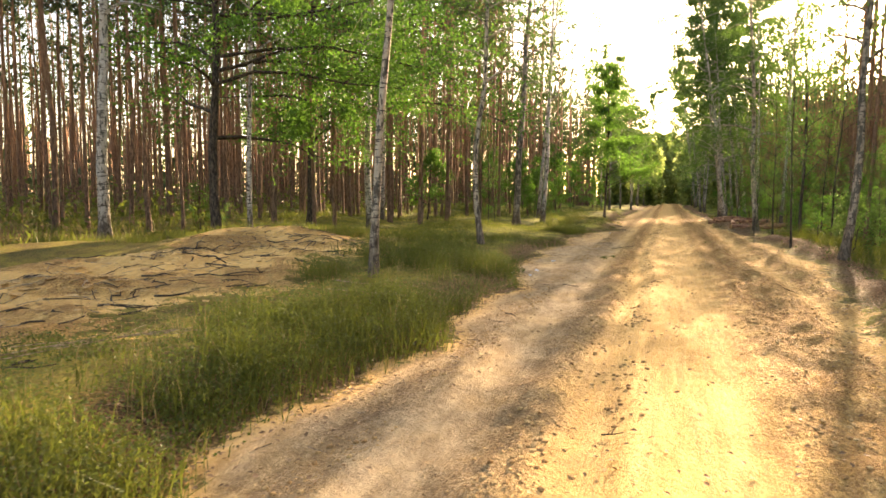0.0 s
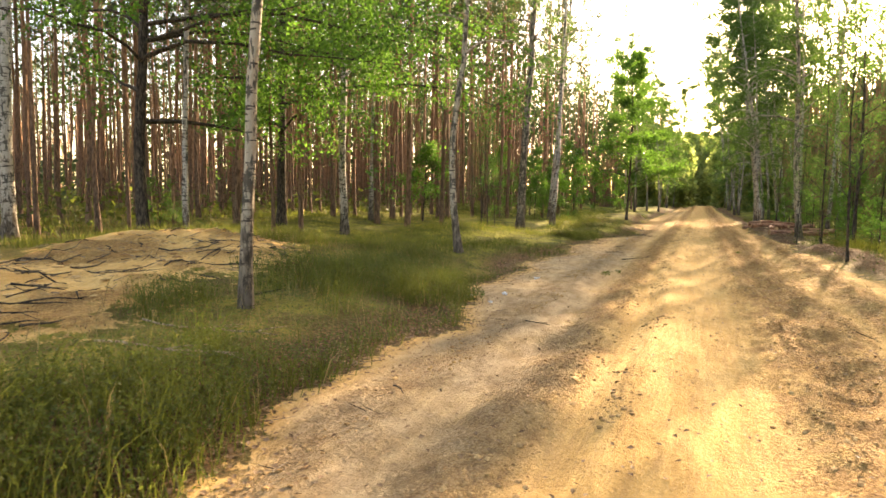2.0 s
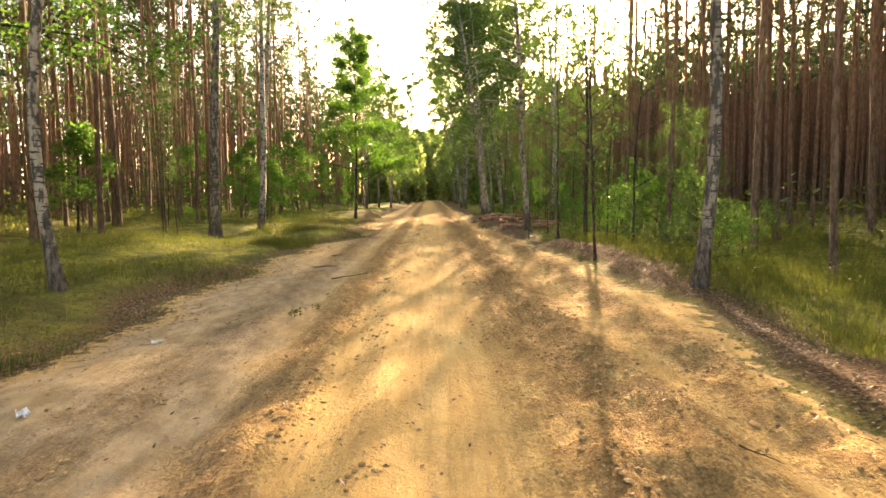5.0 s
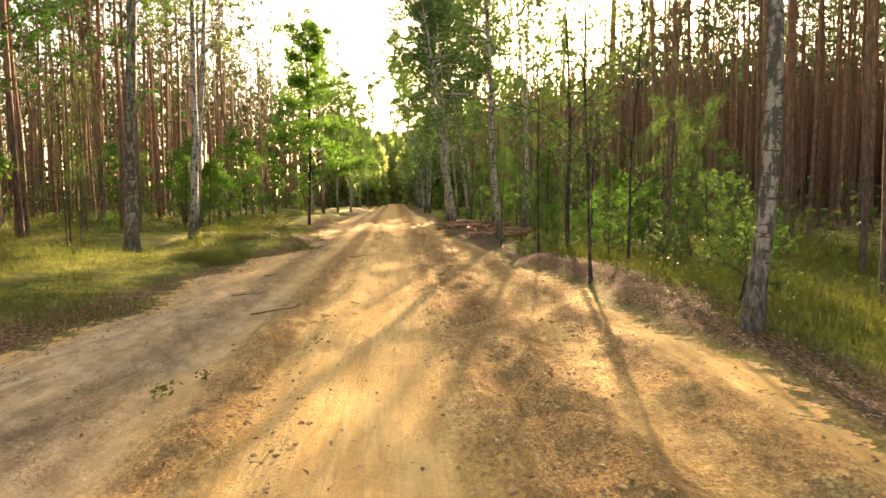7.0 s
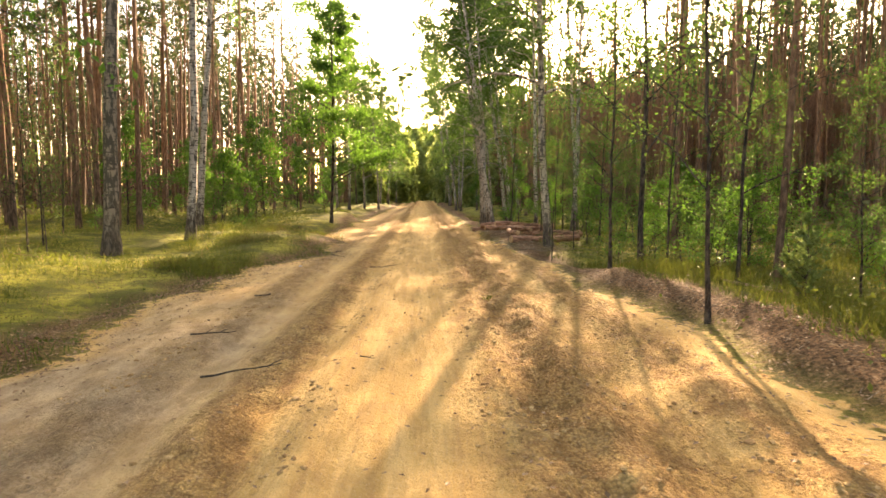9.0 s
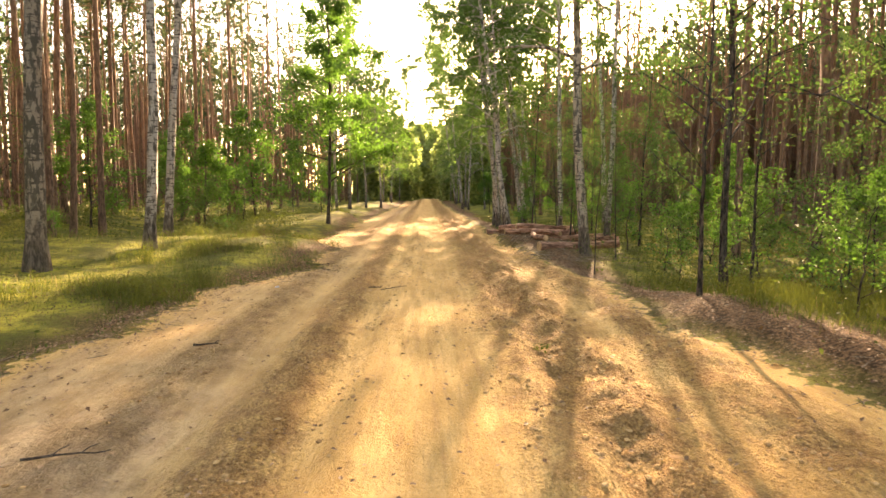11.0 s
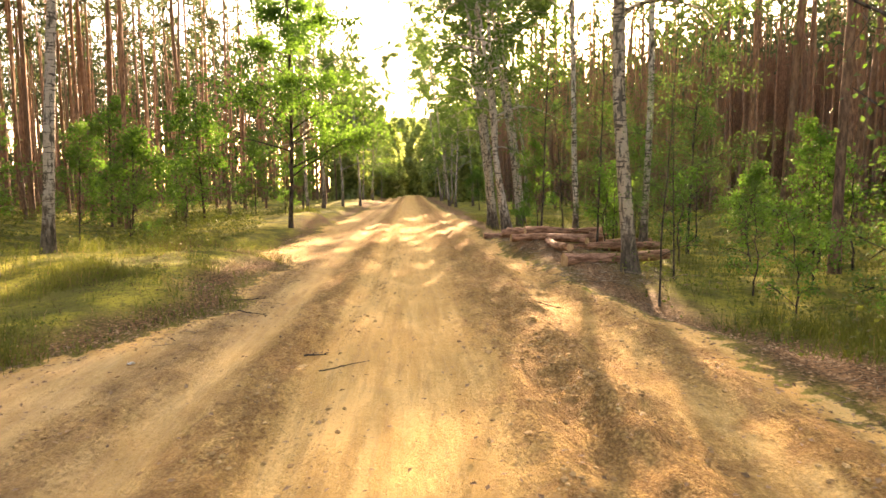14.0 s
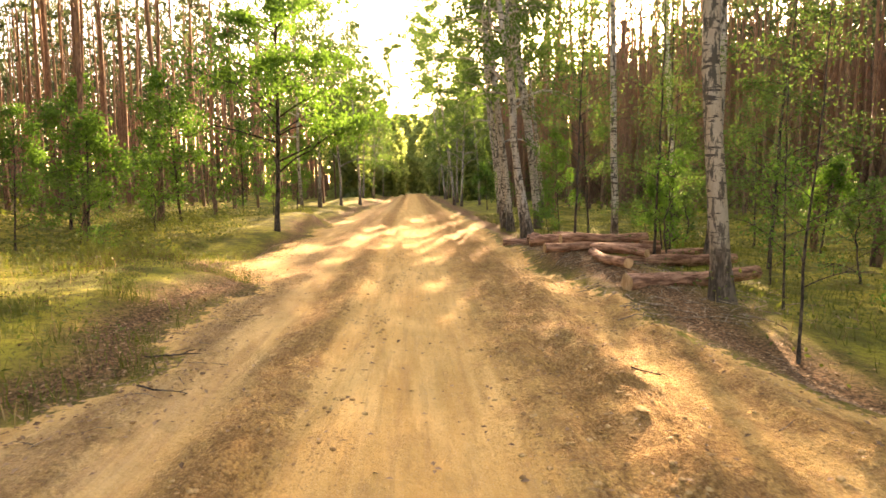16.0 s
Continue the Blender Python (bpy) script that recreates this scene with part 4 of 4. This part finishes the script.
HEATHER = leaf_material("withered heather", (0.055, 0.034, 0.022), (0.15, 0.095, 0.055), (0.10, 0.06, 0.03), 0.2, 0.7)
heath = Buf()
for n, x0, x1, y0, y1 in ((13000, -5.0, -2.2, 22, 36.5), (16000, -6.5, -2.4, 0.8, 14)):
    x, y = scatter(n, x0, x1, y0, y1, rng, 0.6)
    p = smooth_step(0.5, 0.85, tussock(x * 1.3 + 5, y * 1.3 - 2))
    ok = rng.uniform(0, 1, len(x)) < p
    x, y, p = x[ok], y[ok], p[ok]
    leaves(heath, np.stack([x, y, height(x, y) + 0.02 + 0.2 * p * rng.uniform(0, 1, len(x))], 1), 0.03, rng, 0.2, 0.35)
tagged(part("heather_plants", heath, HEATHER), "brown withered heather tufts at the edge of the sand", "plants", kind="stuff")

# fallen leaves along the edges of the sand
fallen = Buf()
yy = rng.uniform(0.8, 44, 26000)
pick = rng.uniform(0, 1, len(yy))
xx = np.where(pick < 0.45, left_edge(yy) + rng.normal(-0.15, 0.36, len(yy)), np.where(pick < 0.86, right_edge(yy) + rng.normal(0.5, 0.42, len(yy)), rng.uniform(-3, 3, len(yy))))
leaves(fallen, np.stack([xx, yy, height(xx, yy) + 0.012], 1), 0.042, rng, 2.2, 0.62)
tagged(part("fallen_leaves", fallen, DEAD_LEAF), "dry brown and pale fallen leaves along the track's edges", "leaves", kind="stuff")


def crumb(rng, r):
    """A lump of crumbled soil: a dented, flattened ball."""
    t = (1 + 5 ** 0.5) / 2
    v = np.array([(-1, t, 0), (1, t, 0), (-1, -t, 0), (1, -t, 0), (0, -1, t), (0, 1, t), (0, -1, -t), (0, 1, -t), (t, 0, -1), (t, 0, 1), (-t, 0, -1), (-t, 0, 1)]) / 1.9
    f = [(0, 11, 5), (0, 5, 1), (0, 1, 7), (0, 7, 10), (0, 10, 11), (1, 5, 9), (5, 11, 4), (11, 10, 2), (10, 7, 6), (7, 1, 8), (3, 9, 4), (3, 4, 2), (3, 2, 6), (3, 6, 8), (3, 8, 9), (4, 9, 5), (2, 4, 11), (6, 2, 10), (8, 6, 7), (9, 8, 1)]
    return v * r * rng.uniform(0.65, 1.25, (12, 1)) * [1, rng.uniform(0.7, 1.3), rng.uniform(0.4, 0.75)], f


def soil_material():
    m = Mat("crumbled sandy soil")
    isl = m.node("ShaderNodeNewGeometry").outputs["Random Per Island"]
    n = m.noise(m.node("ShaderNodeNewGeometry").outputs["Position"], 60.0, 4.0)
    col = m.mix(isl, (0.34, 0.200, 0.085), (0.64, 0.44, 0.20))
    return m.surface(m.mix(m.step(n, 0.4, 0.65, 0.0, 0.5), col, (0.20, 0.115, 0.052)), 0.95, m.bump(n, 0.6, 0.01), 0.1)


SOIL = soil_material()
crumbs = Buf()
pebble = np.array([(1, 0, 0), (0, 1, 0), (-1, 0, 0), (0, -1, 0), (0, 0, 1), (0, 0, -0.6)])
pebble_f = [(0, 1, 4), (1, 2, 4), (2, 3, 4), (3, 0, 4), (1, 0, 5), (2, 1, 5), (3, 2, 5), (0, 3, 5)]
rows_at = (-2.1, -1.1, -1.0, -0.55, 0.75, 0.95, 1.2, 1.5, 2.3, 1.35, 1.65, 2.5)
n = 78000
y = 1.2 + 38 * rng.uniform(size=n) ** 1.3
c = np.array(rows_at)[rng.integers(0, len(rows_at), n)] + 0.12 * np.sin(y * 0.21) + 0.06 * np.sin(y * 0.6)
x = c + rng.normal(0, 0.11, n)
ok = (rng.uniform(size=n) < 0.45 + 0.5 * np.sin(y * 1.9 + c * 5) + 0.25 * np.sin(y * 5.3 + c * 9)) & (on_sand(x, y) > 0.5)
x, y = x[ok], y[ok]
r = np.minimum(0.0032 * rng.pareto(1.8, len(x)) + 0.005, 0.023)
foot = np.stack([x, y, height(x, y) + r * 0.18], 1)
small = r < 0.016
k = int(small.sum())
v = pebble[None] * (r[small][:, None] * rng.uniform(0.6, 1.3, (k, 6)))[..., None] * [1.1, 1.1, 0.5] + foot[small][:, None]
crumbs.add(v, tris=(np.array(pebble_f)[None] + 6 * np.arange(k)[:, None, None]).reshape(-1, 3))
for p, q in zip(foot[~small], r[~small]):
    v, f = crumb(rng, q)
    crumbs.add(v + p, tris=f)
for _ in range(1300):                                   # bigger, flat clods in the loose rows
    y = rng.uniform(2.5, 36)
    c = rng.choice((-1.15, -0.75, 0.85, 1.25, 1.55, 1.4, 2.2))
    x = c + 0.12 * math.sin(y * 0.21) + 0.06 * math.sin(y * 0.6) + rng.normal(0, 0.14)
    if math.sin(y * 2.3 + 7 * c) + math.sin(y * 0.9 + c) < rng.uniform(-0.6, 0.9):
        continue
    v, f = crumb(rng, min(0.012 + 0.008 * rng.exponential(), 0.042))
    crumbs.add(v * [1.25, 1.1, 0.42] + [x, y, float(height(x, y)) - 0.001], tris=f)
for _ in range(1500):
    y = rng.uniform(3, 15)
    x = -8.35 - 0.06 * (y - 9) + rng.normal(0.2, 0.95)
    v, f = crumb(rng, min(0.016 + 0.014 * rng.exponential(), 0.09))
    crumbs.add(v * [1.2, 1.2, 0.5] + [x, y, float(height(x, y)) - 0.002], tris=f)
tagged(part("soil_crumbs", crumbs, SOIL), "crumbled clods of sandy soil along the wheel tracks", "soil", kind="stuff")


def stick_thing(name, label, x, y, turn, length, r, seed, mat, forks=2, z=0.02):
    g = np.random.default_rng(seed)
    b = Buf()
    s = np.linspace(-0.5, 0.5, 7)
    line = np.stack([s * length, np.cumsum(g.normal(0, 0.035 * length, 7)), g.uniform(0, 0.5 * r, 7)], 1)
    line[:, 1] -= line[:, 1].mean()
    tube(b, line, r * np.linspace(1.0, 0.35, 7), 5, 0.1, g)
    ob = tagged(part(name, b, mat), label, "stick", "fallen sticks")
    for k in range(forks):
        i = g.integers(2, 6)
        e = np.array([g.uniform(0.15, 0.3) * length, g.choice([-1, 1]) * g.uniform(0.06, 0.2) * length, g.uniform(0, 0.03)])
        fork = Buf()
        tube(fork, [line[i], line[i] + e * 0.5 + [0, 0, 0.01], line[i] + e], [r * 0.5, r * 0.4, r * 0.2], 4)
        part("twig", fork, mat, ob)
    c, sn = math.cos(radians(turn)), math.sin(radians(turn))
    dz = (float(height(x + c * length / 3, y + sn * length / 3)) - float(height(x - c * length / 3, y - sn * length / 3))) / (length / 1.5)
    ob.matrix_basis = pose(x, y, float(height(x, y)) + z, 0, -math.degrees(math.atan(dz)), turn)
    return ob


STICKS = [(-1.40, 19.95, 20, 0.66, 0.010), (-2.08, 21.3, 18, 0.45, 0.009), (-0.37, 20.28, 5, 0.13, 0.006), (-2.25, 24.05, 8, 0.24, 0.012), (-0.55, 27.4, 16, 0.42, 0.006), (-2.04, 7.97, -40, 0.25, 0.007),
          (-0.46, 4.13, -20, 0.16, 0.006), (-2.2, 30.9, 10, 0.5, 0.010), (-1.9, 29.9, 12, 0.35, 0.008), (1.9, 12.2, -15, 0.26, 0.005), (-1.7, 11.0, 30, 0.3, 0.007), (1.75, 30.2, 20, 0.35, 0.007), (-0.9, 28.2, 10, 0.22, 0.011)]
for i, (x, y, a, ln, r) in enumerate(STICKS):
    stick_thing("stick", "thin dark dry twig lying on the sand", x, y, a, ln, r, 400 + i, OAK)
BRANCHES = [(-4.6, 3.8, 62, 1.8, 0.006), (-4.45, 3.7, 55, 1.5, 0.005), (-4.7, 4.1, 70, 1.4, 0.005), (-3.8, 7.4, 22, 1.1, 0.012), (-3.95, 8.0, 14, 1.3, 0.012), (-7.2, 26.6, -30, 0.8, 0.012), (5.2, 23.7, -55, 1.6, 0.028), (-4.2, 27.0, 10, 1.1, 0.014)]
for i, (x, y, a, ln, r) in enumerate(BRANCHES):
    stick_thing("fallen_branch", "bleached dry branch lying in the grass", x, y, a, ln, r, 440 + i, TWIG, 6, 0.13 if y < 9 else 0.05)
twigs = Buf()
for _ in range(900):
    y = rng.uniform(1.5, 40)
    k = rng.uniform()
    x = float(right_edge(y)) + rng.normal(0.5, 0.4) if k < 0.5 else (float(left_edge(y)) + rng.normal(0.0, 0.4) if k < 0.8 else rng.uniform(-9.5, -7))
    if k >= 0.8:
        y = rng.uniform(4, 14)
    a, ln = rng.uniform(0, 6.28), rng.uniform(0.05, 0.22)
    d = np.array([math.cos(a), math.sin(a), 0]) * ln
    p = np.array([x, y, 0]) + np.array([-0.5, 0, 0.5])[:, None] * d + rng.normal(0, 0.006, (3, 3))
    p[:, 2] = height(p[:, 0], p[:, 1]) + 0.012
    tube(twigs, p, [0.004, 0.0035, 0.002], 3)
for _ in range(140):
    y = rng.uniform(3.5, 14.5)
    x = -8.35 - 0.06 * (y - 9) + rng.normal(0.3, 0.9)
    a, ln = rng.uniform(0, 6.28), rng.uniform(0.08, 0.5)
    d = np.array([math.cos(a), math.sin(a), 0]) * ln
    p = np.array([x, y, 0]) + np.array([-0.5, -0.1, 0.5])[:, None] * d + rng.normal(0, 0.03, (3, 3))
    p[:, 2] = height(p[:, 0], p[:, 1]) + 0.02
    tube(twigs, p, [0.008, 0.006, 0.003], 3)
for _ in range(420):
    x, y = rng.uniform(2.4, 5.2), rng.uniform(32.0, 41)
    a, ln = rng.uniform(0, 6.28), rng.uniform(0.06, 0.4)
    d = np.array([math.cos(a), math.sin(a), 0]) * ln
    p = np.array([x, y, 0]) + np.array([-0.5, 0, 0.5])[:, None] * d + rng.normal(0, 0.01, (3, 3))
    p[:, 2] = height(p[:, 0], p[:, 1]) + rng.uniform(0.01, 0.05)
    tube(twigs, p, [0.008, 0.007, 0.004], 3)
roots = Buf()
for _ in range(230):
    y = rng.uniform(2.5, 15)
    x = -8.1 - 0.06 * (y - 9) + rng.normal(0.2, 1.0)
    a, ln = rng.normal(1.2, 0.7), rng.uniform(0.10, 0.65)
    d = np.array([math.cos(a), math.sin(a), 0]) * ln
    p = np.array([x, y, 0]) + np.array([-0.5, -0.15, 0.2, 0.5])[:, None] * d + rng.normal(0, 0.035, (4, 3))
    p[:, 2] = height(p[:, 0], p[:, 1]) + rng.uniform(0.008, 0.03)
    tube(roots, p, np.array([1.0, 0.8, 0.7, 0.3]) * rng.uniform(0.006, 0.016), 4)
tagged(part("root_bits", roots, OAK), "dark broken roots and bark strewn over the dug sand", "roots", kind="stuff")
tagged(part("twig_litter", twigs, TWIG), "small dead twigs and bark bits strewn on the verges", "twigs", kind="stuff")


# ---- the stack of felled pine logs ----
def log_thing(seed, length, r):
    g = np.random.default_rng(seed)
    n, sides = 9, 14
    s = np.linspace(-0.5, 0.5, n)
    body = Buf()
    line = np.stack([s * length, length * g.uniform(0.008, 0.03) * np.sin(s * 5 + seed), 0.012 * np.cos(s * 5 + seed)], 1)
    ang = np.linspace(0, 2 * np.pi, sides, endpoint=False)
    rad = r * np.linspace(1.1, 0.86, n)[:, None] * (1 + 0.05 * g.normal(size=(n, sides)))
    ring = line[:, None] + np.stack([np.zeros_like(rad), rad * np.cos(ang), rad * np.sin(ang)], -1)
    i, j = np.meshgrid(np.arange(n - 1), np.arange(sides), indexing="ij")
    k = (j + 1) % sides
    body.add(ring.reshape(-1, 3), quads=np.stack([i * sides + j, i * sides + k, (i + 1) * sides + k, (i + 1) * sides + j], -1).reshape(-1, 4))
    log = tagged(part("log", body, LOG, smooth=True), "short reddish pine log with sawn pale ends, stacked by the track", "log", "log stack")
    for end, way in ((0, -1), (n - 1, 1)):
        face = Buf()
        v = np.concatenate([ring[end] + [0.002 * way, 0, 0], line[end:end + 1] + [0.006 * way, 0, 0]])
        face.add(v, tris=[((q, (q + 1) % sides, sides) if way > 0 else ((q + 1) % sides, q, sides)) for q in range(sides)])
        part("cut_face", face, CUT, log, "pale sawn end with growth rings")
    return log


# x, y, height over the ground, turn, length, radius
LOGS = [(3.95, 34.15, 0.0, 21, 2.4, 0.115), (3.08, 35.5, 0.0, -87, 1.6, 0.09), (2.85, 36.75, 0.0, 5, 1.1, 0.085), (4.05, 35.85, 0.0, 9, 1.2, 0.10), (3.75, 36.85, 0.04, -19, 1.4, 0.105),
        (3.0, 37.85, 0.0, -7, 1.5, 0.10), (4.1, 38.0, 0.0, -4, 1.7, 0.10), (4.25, 39.8, 0.0, 3, 2.2, 0.165), (3.1, 39.8, 0.0, -68, 1.5, 0.11), (3.35, 40.7, 0.10, -28, 1.3, 0.09),
        (2.75, 41.4, 0.0, 2, 1.1, 0.10), (4.85, 36.1, 0.0, 6, 1.5, 0.10), (5.0, 37.1, 0.0, 16, 1.7, 0.085), (3.40, 35.9, 0.12, -62, 1.2, 0.08), (3.45, 38.9, 0.0, 17, 1.5, 0.10), (3.5, 37.35, 0.13, 9, 1.6, 0.085)]
for i, (x, y, z, a, ln, r) in enumerate(LOGS):
    log_thing(500 + i, ln, r).matrix_basis = pose(x, y, float(height(x, y)) + r * 0.85 + z, 17 * i, 0, a) 


# ---- scraps of paper and small plants on the sand ----
PAPER = bark_material("white paper", (0.62, 0.62, 0.60), (0.80, 0.80, 0.78))


def scrap_thing(x, y, size, seed):
    g = np.random.default_rng(seed)
    b = Buf()
    n = 5
    u, v = np.meshgrid(np.linspace(-0.5, 0.5, n), np.linspace(-0.35, 0.35, n), indexing="ij")
    z = 0.12 + 0.16 * g.normal(size=u.shape)
    top = np.stack([u + 0.06 * g.normal(size=u.shape), v + 0.06 * g.normal(size=u.shape), z], -1).reshape(-1, 3) * size
    i, j = np.meshgrid(np.arange(n - 1), np.arange(n - 1), indexing="ij")
    q = np.stack([i * n + j, (i + 1) * n + j, (i + 1) * n + j + 1, i * n + j + 1], -1).reshape(-1, 4)
    b.add(top, quads=q)
    b.add(top - [0, 0, 0.003], quads=q[:, ::-1])
    ob = tagged(part("paper_scrap", b, PAPER), "small crumpled white paper scrap on the sand", "litter", "paper scraps")
    ob.matrix_basis = pose(x, y, float(height(x, y)) + 0.01, 0, 0, 40 * seed)


for i, (x, y, s) in enumerate([(-3.08, 12.4, 0.13), (-2.66, 14.95, 0.10), (-2.67, 12.89, 0.10), (-2.65, 12.15, 0.06), (-2.42, 27.8, 0.06)]):
    scrap_thing(x, y, s, i + 1)
for i, (x, y, s) in enumerate([(1.08, 24.0, 0.09), (-1.66, 16.5, 0.12), (-1.45, 16.9, 0.09)]):
    b, st = Buf(), Buf()
    g = np.random.default_rng(600 + i)
    leaves(b, g.normal(0, 0.5, (26, 3)) * [s, s, s * 0.3] + [0, 0, s * 0.45], s * 0.5, g, 0.7, 0.5)
    tube(st, [(0, 0, -0.02), (0.1 * s, 0, s * 0.3), (0.1 * s, 0.05 * s, s * 0.7)], [0.004, 0.003, 0.002], 4)
    ob = tagged(part("weed", st, GRASS), "small green weed growing in the bare sand", "plant", "weeds on the sand")
    tagged(part("foliage", b, GRASS, ob), kind="stuff")
    ob.matrix_basis = pose(x, y, float(height(x, y)))
